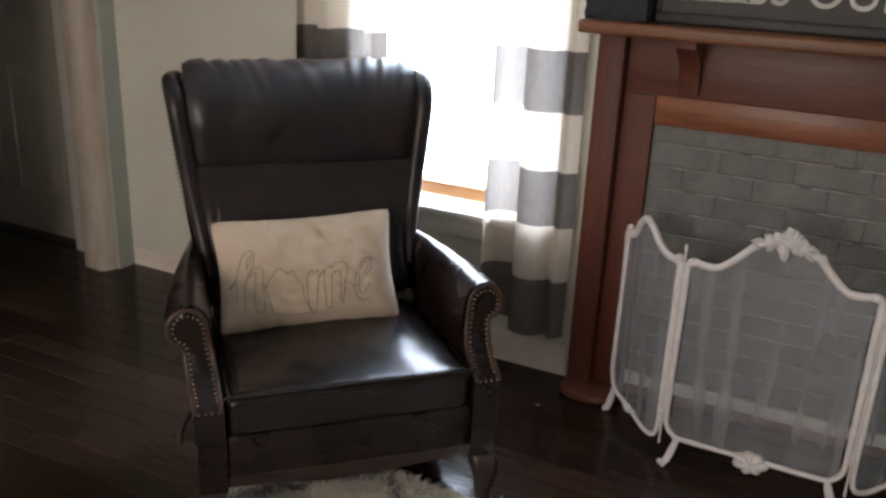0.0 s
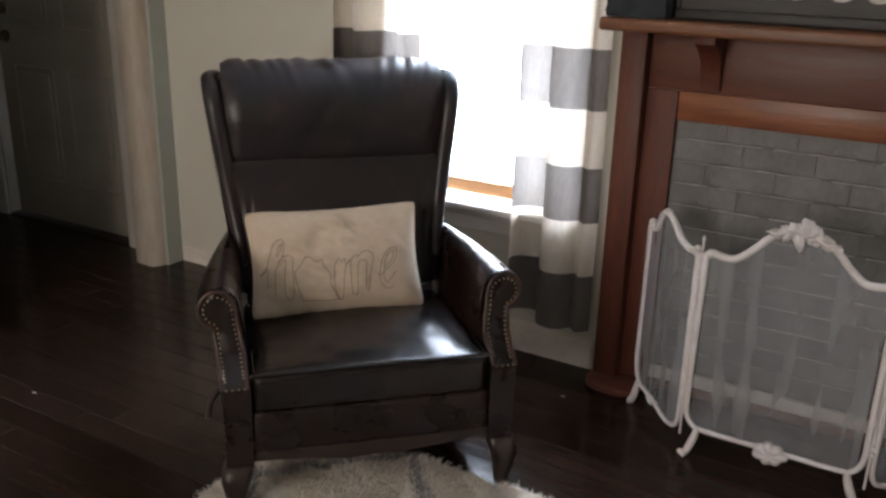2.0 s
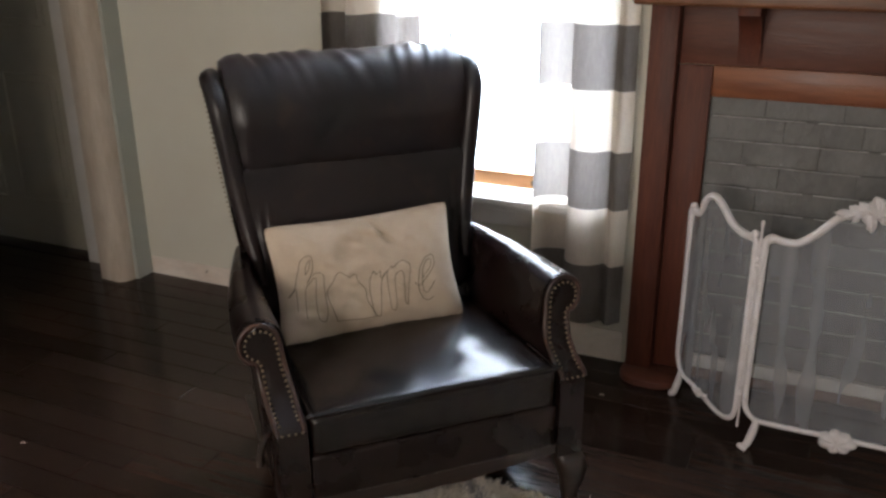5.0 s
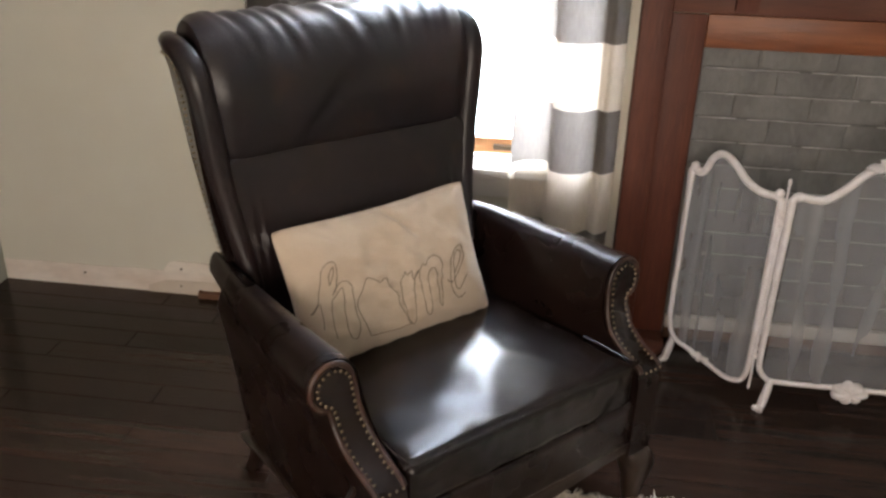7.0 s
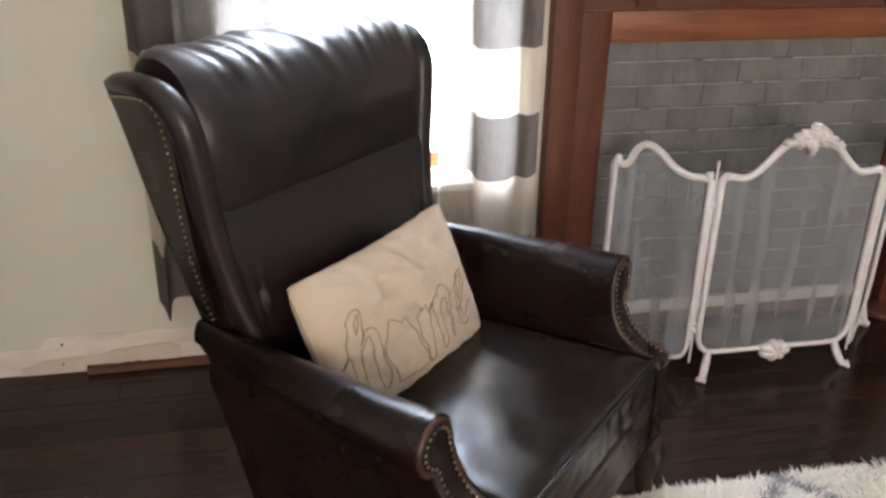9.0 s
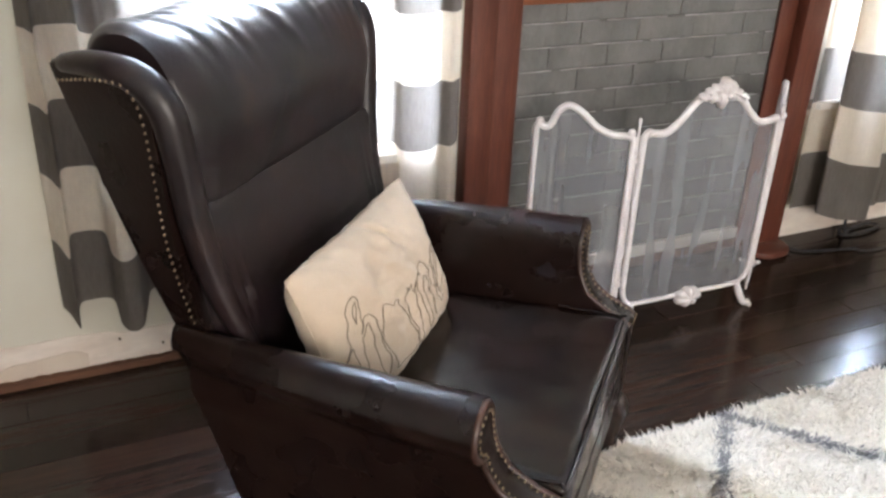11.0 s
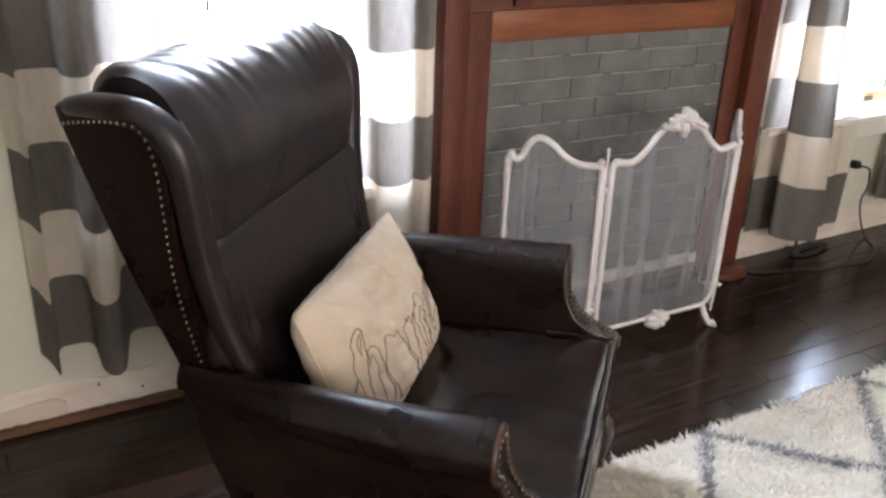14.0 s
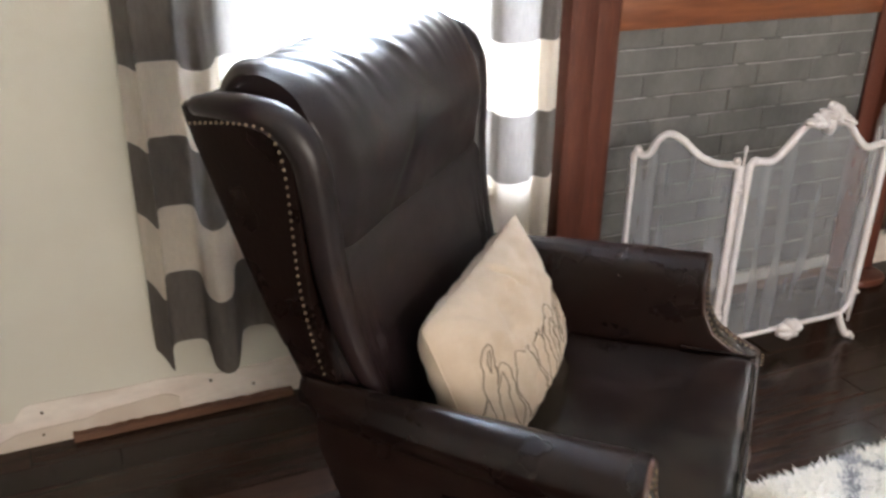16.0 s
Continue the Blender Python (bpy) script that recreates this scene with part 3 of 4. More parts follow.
    ob = finish(bm, "curtain", (CLOTH_WHITE, CLOTH_GREY), angle=60)
    return tagged(ob, label, "curtain", group="striped curtains")


pleated_curtain([(-1.280, -0.020, 0.075), (-1.262, -0.045, 0.06), (-1.246, -0.088, 0.042), (-1.239, -0.036, 0.082), (-1.20, -0.024, 0.085), (-1.158, -0.032, 0.078), (-1.153, -0.095, 0.040),
                 (-1.130, -0.130, 0.032), (-1.102, -0.120, 0.038), (-1.086, -0.080, 0.055), (-1.068, -0.032, 0.088), (-1.03, -0.024, 0.092), (-0.99, -0.034, 0.085), (-0.972, -0.085, 0.05), (-0.94, -0.100, 0.05), (-0.918, -0.055, 0.07), (-0.905, -0.035, 0.08)],
                0.14, "grey and cream striped curtain with a crooked hem")
pleated_curtain([(-0.499, -0.098, 0.045), (-0.494, -0.075, 0.05), (-0.465, -0.042, 0.05), (-0.402, -0.035, 0.05), (-0.390, -0.085, 0.035), (-0.352, -0.105, 0.03), (-0.305, -0.095, 0.03), (-0.272, -0.060, 0.03), (-0.244, -0.088, 0.03), (-0.208, -0.050, 0.03)],
                0.135, "grey and cream striped curtain hanging beside the mantel")
pleated_curtain([(1.150, -0.050, 0.012), (1.20, -0.042, 0.012), (1.27, -0.048, 0.010), (1.335, -0.050, 0.005), (1.358, -0.064, 0.0), (1.30, -0.084, 0.010), (1.225, -0.102, 0.02), (1.206, -0.124, 0.02), (1.240, -0.138, 0.005), (1.292, -0.128, -0.022),
                 (1.345, -0.138, -0.035), (1.388, -0.130, -0.050), (1.403, -0.108, -0.050), (1.372, -0.080, -0.045), (1.405, -0.055, -0.040), (1.48, -0.042, -0.036), (1.56, -0.054, -0.035), (1.63, -0.040, -0.035), (1.695, -0.048, -0.035)],
                0.125, "grey and cream striped curtain between mantel and window", 0.10)
pleated_curtain([(1.905, -0.050, 0.02), (1.95, -0.038, 0.02), (1.99, -0.085, 0.02), (2.05, -0.045, 0.015), (2.11, -0.095, 0.01), (2.17, -0.050, 0.01), (2.24, -0.090, 0.0), (2.31, -0.050, 0.0)],
                0.135, "grey and cream striped curtain beyond the wall outlet")
for x0, x1 in ((-1.36, -0.1), (1.12, 2.6)):
    rod = thing("curtain_rod", "slim dark metal curtain rod over the window", "curtain rod")
    part("rod", tube([(x0, -0.075, 2.18), (x1, -0.075, 2.18)], 0.010, 10), BLACK, rod)
    for x in (x0, x1):
        part("finial", blob(x, -0.075, 2.18, 0.02, 0.02, 0.02, 10), BLACK, rod)
        part("bracket", box(x * 0.98 + 0.01, x * 0.98 + 0.022, -0.07, -0.001, 2.165, 2.18, 0.002), BLACK, rod)

wand = thing("blind_wand", "thin grey blind wand hanging in the window", "blind wand")
part("rod", tube([(-0.81, -0.03, 2.04), (-0.81, -0.028, 1.05)], 0.004, 7), mat("grey_plastic", (0.20, 0.19, 0.18), 0.5, second=(0.24, 0.23, 0.22)), wand)
part("tip", blob(-0.81, -0.028, 1.04, 0.006, 0.006, 0.016, 8), mat("grey_tip", (0.18, 0.17, 0.16), 0.5, second=(0.22, 0.2, 0.2)), wand)

# ---- wingback recliner ----
CHAIR = pose(-0.632, -0.8105, 0.0, 0, 0, 45)
chair = thing("recliner", "dark brown worn leather wingback recliner with brass nailheads on a rug", "armchair", CHAIR)

FRONT = ((0.15, -0.358), (0.370, -0.358), (0.386, -0.346), (0.402, -0.298), (0.43, -0.256), (0.47, -0.233), (0.52, -0.224), (0.62, -0.222))
REAR = ((0.15, 0.215), (0.208, 0.225), (0.376, 0.291), (0.55, 0.348), (0.62, 0.345))
roll_c, roll_r = (0.366, 0.536), 0.050
SECTION = [(0.300, 0.165), (0.299, 0.30), (0.298, 0.38), (0.299, 0.41), (0.301, 0.44), (0.305, 0.48), (0.312, 0.52)]
SECTION += [(roll_c[0] + roll_r * 1.04 * math.cos(a), roll_c[1] + roll_r * math.sin(a)) for a in np.linspace(radians(165), radians(-68), 16)]
SECTION += [(0.378, 0.475), (0.373, 0.44), (0.370, 0.41), (0.367, 0.38), (0.366, 0.30), (0.364, 0.165)]


def section_ring(side, s):
    ring = []
    for x, z in SECTION:
        y = lerp_table(FRONT, z) * (1 - s) + lerp_table(REAR, z) * s
        bulge = 0.006 * math.sin(math.pi * s) if x > 0.36 and z < 0.5 else 0
        sink = 0.008 * math.sin(math.pi * s) + 0.030 * s ** 3 if z > 0.54 else 0
        x2 = x - (max(0.0, x - 0.30) / 0.118 * 0.078 * s ** 1.7 if z > 0.47 else 0) - (0.030 * s if x > 0.35 and z <= 0.47 else 0)
        ring.append((side * (x2 + bulge), y, z - sink + 0.003 * fn(s * 6, z * 8, side)))
    return ring


def splay(y, z):
    """How far the wings lean out towards the top and in towards the back."""
    front = lerp_table(((0.5, 0.26), (0.575, 0.281), (0.64, 0.305), (0.73, 0.323), (0.93, 0.336), (0.99, 0.376)), z)
    return -0.038 + 0.105 * (z - 0.55) - 0.26 * max(0.0, y - front)


NAIL = bpy.data.meshes.new("nail")
bm = bmesh.new()
bmesh.ops.create_uvsphere(bm, u_segments=8, v_segments=5, radius=0.0031)
for v in bm.verts:
    v.co.y *= 0.6
for f in bm.faces:
    f.smooth = True
bm.to_mesh(NAIL)
bm.free()
NAIL.materials.append(BRASS)


def nails(line, parent, spacing=0.0125, size=1.0):
    """Round brass nailheads at even steps along a line."""
    left = 0.0
    for a, b in zip(line, line[1:]):
        a, b = Vector(a), Vector(b)
        d = (b - a).length
        while left <= d:
            o = new("nail", NAIL)
            o.parent, o.location, o.scale = parent, a + (b - a) * (left / d), (size, size, size)
            left += spacing
        left -= d


INNER = ((0.376, 0.306), (0.43, 0.310), (0.49, 0.320), (0.535, 0.325), (0.561, 0.336), (0.5755, 0.357))
OUTER = ((0.376, 0.364), (0.415, 0.370), (0.450, 0.374), (0.488, 0.379), (0.496, 0.395), (0.514, 0.409), (0.540, 0.411), (0.563, 0.400), (0.5755, 0.380))
for side in (-1, 1):
    rings = [section_ring(side, s) for s in np.linspace(0, 1, 12)]
    bm = loft(rings, caps=False)
    bm.faces.new([bm.verts.new(p) for p in rings[-1]])
    # front of the arm, following its concave line
    ends = []
    for z in list(np.linspace(0.165, 0.376, 8)) + list(np.linspace(0.39, 0.585, 24)):
        a, b = (lerp_table(INNER, z) - 0.006, lerp_table(OUTER, z) + 0.003) if z > 0.38 else (0.300, 0.365)
        y = lerp_table(FRONT, z) + (0.003 if z > 0.38 else 0.0)
        ends.append([(side * (a + (b - a) * q), y, z) for q in (0, 0.5, 1)])
    loft(ends, closed=False, caps=False, bm=bm)
    arm = part("arm", bm, LEATHER_ARM, chair, "rolled leather arm", 50)
    # scrolled front facing of the arm, with a row of nails along both edges
    outline = [(p[0], p[1]) for p in smooth_line([(0.364, 0.376), (0.370, 0.415), (0.374, 0.450), (0.379, 0.488), (0.395, 0.496), (0.409, 0.514), (0.411, 0.540), (0.400, 0.563), (0.380, 0.576), (0.355, 0.575), (0.336, 0.561), (0.325, 0.535), (0.320, 0.490), (0.310, 0.430), (0.306, 0.376)], 4)]
    rows = []
    for z in np.linspace(0.377, 0.5755, 30):
        a, b = lerp_table(INNER, z), lerp_table(OUTER, z)
        y = lerp_table(FRONT, z)
        rows.append([(side * a, y + 0.002, z)] + [(side * (a + (b - a) * q), y - 0.004 - 0.006 * math.sin(math.pi * q) ** 2, z) for q in np.linspace(0.02, 0.98, 9)] + [(side * b, y + 0.002, z)])
    bm = loft(rows, closed=False, caps=False)
    facing = part("arm_facing", bm, LEATHER_ARM, chair, "scrolled arm front edged with nailheads", 30)
    edge_line = [(side * x, lerp_table(FRONT, z) - 0.002, z) for x, z in outline]
    part("scroll_piping", tube(edge_line, 0.0065, 8), LEATHER_WORN, facing, "worn reddish leather piping", 80)

    def on_face(p):
        return (side * p[0], lerp_table(FRONT, p[1]) - 0.0085, p[1])
    nails([on_face(p) for p in smooth_line([(0.357, 0.391), (0.363, 0.416), (0.366, 0.451), (0.371, 0.492), (0.384, 0.502), (0.397, 0.517), (0.400, 0.538), (0.391, 0.556), (0.371, 0.566), (0.351, 0.561), (0.337, 0.547), (0.332, 0.525), (0.328, 0.482), (0.318, 0.43), (0.316, 0.402), (0.313, 0.391)], 5)], facing, 0.0125, 1.12)
    nails([(side * 0.313, -0.364, 0.381), (side * 0.358, -0.364, 0.381)], facing, 0.0145)

    # wing: outer panel, thick rolled front edge, nails along the roll
    wing_out = smooth_line([(0.345, 0.50), (0.368, 0.56), (0.424, 0.70), (0.480, 0.85), (0.520, 0.965), (0.513, 1.0)], 3) + smooth_line([(0.47, 1.010), (0.40, 1.012), (0.345, 1.000), (0.318, 0.965), (0.314, 0.88), (0.313, 0.74), (0.300, 0.64), (0.280, 0.565), (0.262, 0.50)], 3)
    wing_out = [(p[0], p[1]) for p in wing_out]
    lo, hi = sorted((side * 0.300, side * 0.366))
    bm = extrude_outline(wing_out, "x", lo, hi, 0.006)
    for v in bm.verts:
        v.co.x += side * splay(v.co.y, v.co.z)
    wing = part("wing", bm, LEATHER_ARM, chair, "leather wing panel", 30)
    roll = smooth_line([(side * 0.352, 0.506, 0.992), (side * 0.350, 0.43, 1.004), (side * 0.347, 0.350, 1.000), (side * 0.344, 0.304, 0.957), (side * 0.342, 0.292, 0.88), (side * 0.340, 0.285, 0.76), (side * 0.336, 0.266, 0.65), (side * 0.332, 0.236, 0.56), (side * 0.330, 0.20, 0.49)], 5)
    roll = [(p.x + side * splay(p.y, p.z), p.y, p.z) for p in roll]
    part("wing_roll", tube(roll, lambda t: 0.010 + 0.018 * max(0.0, math.sin(math.pi * min(1, t * 1.04))) ** 0.5, 12), LEATHER, wing, "soft leather roll on the wing edge", 80)
    line = smooth_line([(side * 0.369, 0.505, 0.968), (side * 0.370, 0.422, 0.986), (side * 0.371, 0.364, 0.992), (side * 0.371, 0.342, 0.982), (side * 0.371, 0.329, 0.957), (side * 0.371, 0.324, 0.911), (side * 0.371, 0.324, 0.845), (side * 0.371, 0.324, 0.74), (side * 0.370, 0.316, 0.65), (side * 0.369, 0.302, 0.563)], 5)
    nails([(p.x + side * splay(p.y, p.z), p.y, p.z) for p in line], wing, 0.0135)

# back shell between the wings
shell = smooth_line([(0.215, 0.19), (0.285, 0.376), (0.345, 0.55), (0.415, 0.70), (0.470, 0.85), (0.510, 1.0)], 3)
shell = [(p[0], p[1]) for p in shell]
shell = shell + [(p[0] - 0.075, p[1]) for p in shell[::-1]]
part("back_panel", extrude_outline(shell, "x", -0.285, 0.285, 0.006), LEATHER, chair, "", 30)


def cushion(profile, half, name, label, wrinkle, seed, flat_edge=0.06, sub=8):
    """A stuffed band of leather: a (y, z) profile swept across the chair, drawn in towards both ends."""
    line = smooth_line([(0, y, z) for y, z in profile], sub)
    my, mz = sum(p.y for p in line) / len(line), sum(p.z for p in line) / len(line)
    nx = 90
    rings = []
    for i in range(nx + 1):
        u = -1 + 2 * i / nx
        e = (1 - abs(u)) * half
        k = 1 - max(0.0, 1 - e / flat_edge) ** 2.2
        ring = []
        for j, p in enumerate(line):
            v = j / (len(line) - 1)
            d = wrinkle(u, v, p)
            out = Vector((0, p.y - my, p.z - mz)).normalized()
            sc = 0.74 + 0.26 * k
            ring.append((u * half * (1 + 0.012 * math.sin(v * math.pi)), my + (p.y - my) * sc + out.y * d * k, mz + (p.z - mz) * (0.92 + 0.08 * k) + out.z * d * k))
        rings.append(ring)
    return part(name, loft(rings), LEATHER, chair, label, 60)


def wrinkle_top(u, v, p):
    x = u * 0.3
    up = max(0.0, min(1.0, (v - 0.42) / 0.25)) * max(0.0, min(1.0, (0.95 - v) / 0.2))
    pleat = fn(x * 40 + 3.0 * fn(x * 5, v * 2, 2), v * 2.2, 4.0)
    crease = -0.010 * math.exp(-((v - 0.17 - 0.10 * u * u + 0.03 * fn(x * 8, 0.0, 3)) / 0.03) ** 2) * (0.5 + fn(x * 6, 1.0, 9))
    return 0.0100 * pleat * up + 0.004 * fn(x * 9, v * 5, 1.0) - 0.0045 * math.exp(-((v - 0.30 - 0.55 * (u + 0.25)) / 0.035) ** 2) * math.exp(-((u + 0.22) / 0.20) ** 2) + 0.007 * (1 - u * u) * math.sin(math.pi * min(1, v * 1.6)) + 0.15 * crease


def wrinkle_low(u, v, p):
    x = u * 0.3
    edge = math.exp(-((1 - abs(u)) / 0.12) ** 2)
    return 0.004 * fn(x * 8, v * 6, 6.0) + 0.010 * (1 - u * u) * math.sin(math.pi * v) - 0.007 * edge * abs(fn(v * 14, u * 2, 8.0)) + 0.006 * (math.exp(-((abs(u) - 0.90 + 0.05 * v) / 0.018) ** 2) + math.exp(-((abs(u) - 0.83 + 0.05 * v) / 0.016) ** 2) - 0.8 * math.exp(-((abs(u) - 0.865 + 0.05 * v) / 0.014) ** 2)) * max(0.0, math.sin(math.pi * min(1.0, max(0.0, (v - 0.3) / 0.45))))


cushion([(0.36, 0.774), (0.288, 0.779), (0.272, 0.790), (0.265, 0.85), (0.262, 0.91), (0.280, 0.972), (0.323, 1.031), (0.385, 1.057), (0.445, 1.052), (0.480, 1.022), (0.480, 0.985), (0.42, 0.97)], 0.322, "head_cushion", "puckered leather head cushion", wrinkle_top, 1)
cushion([(0.36, 0.80), (0.296, 0.798), (0.272, 0.784), (0.262, 0.73), (0.245, 0.64), (0.228, 0.56), (0.212, 0.48), (0.205, 0.40), (0.26, 0.385), (0.32, 0.52)], 0.306, "back_cushion", "smooth lower leather back cushion", wrinkle_low, 2)


def pad(x0, x1, y0, y1, z0, z1, r, name, label, crown=0.0, wr=0.002, n=28, seed=0.0, slope=0.0, pucker=0.0, cover=None):
    """A rounded, slightly crowned upholstered block."""
    bm = bmesh.new()
    bmesh.ops.create_cube(bm, size=2.0)
    bmesh.ops.subdivide_edges(bm, edges=bm.edges, cuts=n, use_grid_fill=True)
    sx, sy, sz = (x1 - x0) / 2, (y1 - y0) / 2, (z1 - z0) / 2
    for v in bm.verts:
        p = Vector((v.co.x * sx, v.co.y * sy, v.co.z * sz))
        q = Vector((max(-sx + r, min(sx - r, p.x)), max(-sy + r, min(sy - r, p.y)), max(-sz + r, min(sz - r, p.z))))
        d = p - q
        if d.length > 1e-6:
            p = q + d.normalized() * r
        u, w = p.x / sx, p.y / sy
        if p.z > 0:
            p.z += crown * (1 - u * u) * (1 - w * w) + wr * fn(p.x * 14, p.y * 14, seed)
        p.y += wr * 1.5 * fn(p.x * 22, p.z * 20, seed + 3)
        if pucker and p.y < -sy * 0.8:
            p.y += pucker * abs(fn(p.x * 34, p.z * 9, 2.0)) * math.exp(-((sz - 0.020 - p.z) / 0.022) ** 2)
        p.z -= slope * (p.y + sy)
        v.co = p + Vector(((x0 + x1) / 2, (y0 + y1) / 2, (z0 + z1) / 2))
    return part(name, bm, cover or LEATHER, chair, label, 80)


seat = pad(-0.296, 0.296, -0.357, 0.24, 0.303, 0.408, 0.022, "seat", "broad leather seat cushion", 0.026, 0.0022, n=44, seed=4.0, slope=0.07, pucker=0.007, cover=LEATHER_SEAT)
piping = smooth_line([(-0.291, -0.20, 0.400), (-0.291, -0.30, 0.404), (-0.288, -0.338, 0.406), (-0.276, -0.353, 0.407), (0.0, -0.355, 0.410), (0.276, -0.353, 0.407), (0.288, -0.338, 0.406), (0.291, -0.30, 0.404), (0.291, -0.20, 0.400)], 8)
part("piping", tube(piping, 0.0036, 7), LEATHER_SEAT, seat)
pad(-0.296, 0.296, -0.358, -0.29, 0.196, 0.309, 0.010, "footrest", "folded leather footrest panel", 0.0, 0.002, 20, seed=9.0, cover=LEATHER_ARM)
part("seat_frame", box(-0.297, 0.297, -0.29, 0.22, 0.20, 0.285, 0.004), LEATHER, chair)
ap = [(-0.30, 0.200), (0.30, 0.200), (0.30, 0.172), (0.22, 0.170), (0.12, 0.160), (0.06, 0.152), (0.0, 0.160), (-0.06, 0.152), (-0.12, 0.160), (-0.22, 0.170), (-0.30, 0.172)]
part("apron", extrude_outline(ap, "y", -0.352, -0.328, 0.003), DARK_WOOD, chair, "scalloped dark wooden apron")
for s in (-1, 1):
    lo, hi = sorted((s * 0.300, s * 0.360))
    part("side_rail", box(lo, hi, -0.32, 0.215, 0.160, 0.1655, 0.001), DARK_WOOD, chair)
    # cabriole front leg
    rings = []
    for z, cx, cy, w in ((0.166, 0.336, -0.330, 0.034), (0.150, 0.340, -0.336, 0.038), (0.125, 0.346, -0.343, 0.036), (0.09, 0.348, -0.345, 0.027), (0.055, 0.345, -0.342, 0.020), (0.03, 0.346, -0.345, 0.019), (0.012, 0.352, -0.352, 0.024), (0.001, 0.354, -0.354, 0.024)):
        rings.append([(s * cx + w * c * abs(c) ** -0.4 if c else s * cx, cy + (w * sn * abs(sn) ** -0.4 if sn else 0), z) for c, sn in ((math.cos(a), math.sin(a)) for a in np.linspace(0.01, 2 * math.pi + 0.01, 16, False))])
    part("leg", loft(rings), DARK_WOOD, chair, "carved dark cabriole leg", 60)
    rings = []
    for z, cx, cy, w in ((0.20, 0.315, 0.185, 0.026), (0.13, 0.308, 0.205, 0.022), (0.06, 0.301, 0.245, 0.018), (0.001, 0.298, 0.285, 0.017)):
        rings.append([(s * cx + w * a, cy + w * b, z) for a, b in ((1, 0.6), (0.6, 1), (-0.6, 1), (-1, 0.6), (-1, -0.6), (-0.6, -1), (0.6, -1), (1, -0.6))])
    part("leg", loft(rings), DARK_WOOD, chair, "raked dark back leg", 50)
lever = part("lever", tube(smooth_line([(-0.362, -0.285, 0.352), (-0.384, -0.298, 0.340), (-0.398, -0.312, 0.318), (-0.402, -0.327, 0.294)], 4), 0.008, 8), DARK_WOOD, chair, "wooden recliner lever")

# ---- pillow ----
PW, PH, PT = 0.252, 0.156, 0.067


def pillow_point(u, v, front=1):
    """u, v from -1 to 1 over the cushion; the corners are drawn out to points."""
    x = PW * u * (1 - 0.075 * (1 - v * v) * abs(u))
    z = PH * v * (1 - 0.08 * (1 - u * u) * abs(v))
    h = (PT if front > 0 else 0.084) * (max(0.0, 1 - abs(u) ** 2.8) ** 0.55) * (max(0.0, 1 - abs(v) ** 2.5) ** 0.55) * (1 + front * (0.08 * u - 0.16 * v))
    round_off = 1 - 0.045 * abs(u * v) ** 7
    x, z = x * round_off, z * round_off
    h += 0.004 * math.sin(9 * (u * 1.2 + v)) * max(0.0, abs(u) * abs(v) - 0.35)
    h += (0.012 * fn(u * 3.2, v * 2.4, front * 3.0) + 0.008 * fn(u * 7 + v * 4, v * 6, 7.0) + 0.003 * fn(u * 16 - v * 9, v * 12, 2.0)) * (1 - u ** 4) * (1 - v ** 4)
    h -= 0.024 * math.exp(-((u - 0.04 - 0.45 * (0.95 - v)) / 0.030) ** 2) * max(0.0, v - 0.40) * (1 - v) * 9
    h -= 0.008 * math.exp(-((u + 0.62 - 0.6 * (0.9 - v)) / 0.04) ** 2) * max(0.0, v - 0.55) * (1 - v) * 12
    z -= 0.006 * max(0.0, -v) ** 3 * (1 + fn(u * 4, 0.5, 5.0)) * (1 - u * u)
    h += 0.0035 * math.sin(26 * u + 5 * v) * max(0.0, abs(v) - 0.75) * 4 * (1 - abs(u) ** 4)
    return Vector((x, -front * h, z))


pm = CHAIR @ pose(-0.034, 0.095, 0.528, -22, -1.5, 0)
pillow = thing("pillow", "cream linen lumbar pillow with stitched word and house outline", "pillow", pm)
bm = bmesh.new()
for front in (1, -1):
    N, M = 72, 48
    g = [[bm.verts.new(pillow_point(-1 + 2 * i / N, -1 + 2 * j / M, front)) for j in range(M + 1)] for i in range(N + 1)]
    for i in range(N):
        for j in range(M):
            bm.faces.new((g[i][j], g[i + 1][j], g[i + 1][j + 1], g[i][j + 1]))
bmesh.ops.remove_doubles(bm, verts=bm.verts, dist=0.0006)
cover = part("cover", bm, LINEN, pillow, "", 179)
edge = [pillow_point(u, v) + Vector((0, 0.0, 0)) for u, v in [(-1 + 2 * i / 30, -1) for i in range(30)] + [(1, -1 + 2 * i / 20) for i in range(20)] + [(1 - 2 * i / 30, 1) for i in range(30)] + [(-1, 1 - 2 * i / 20) for i in range(20)]]
part("seam", tube(edge, 0.0018, 6, True), LINEN, pillow)


def stitch(points, name="stitching", closed=False, label="dark stitched outline"):
    line = smooth_line([(x, 0.93 * z - 0.045, 0) for x, z in points], 6, closed)
    pts = [pillow_point(p.x, p.y) + Vector((0, -0.0008, 0)) for p in line]
    part(name, tube(pts, 0.0011, 5, closed), THREAD, pillow, label)


# outline script letters and a house for the o
stitch([(-0.917, -0.155), (-0.842, -0.024), (-0.779, 0.236), (-0.728, 0.432), (-0.653, 0.514), (-0.615, 0.497), (-0.603, 0.399), (-0.627, 0.220), (-0.702, 0.041), (-0.627, 0.171), (-0.552, 0.187), (-0.514, 0.122), (-0.527, -0.041), (-0.527, -0.334), (-0.527, -0.562), (-0.552, -0.677), (-0.590, -0.660), (-0.627, -0.546), (-0.627, -0.204), (-0.603, 0.106), (-0.690, 0.008), (-0.728, -0.073), (-0.741, -0.318), (-0.741, -0.579)])
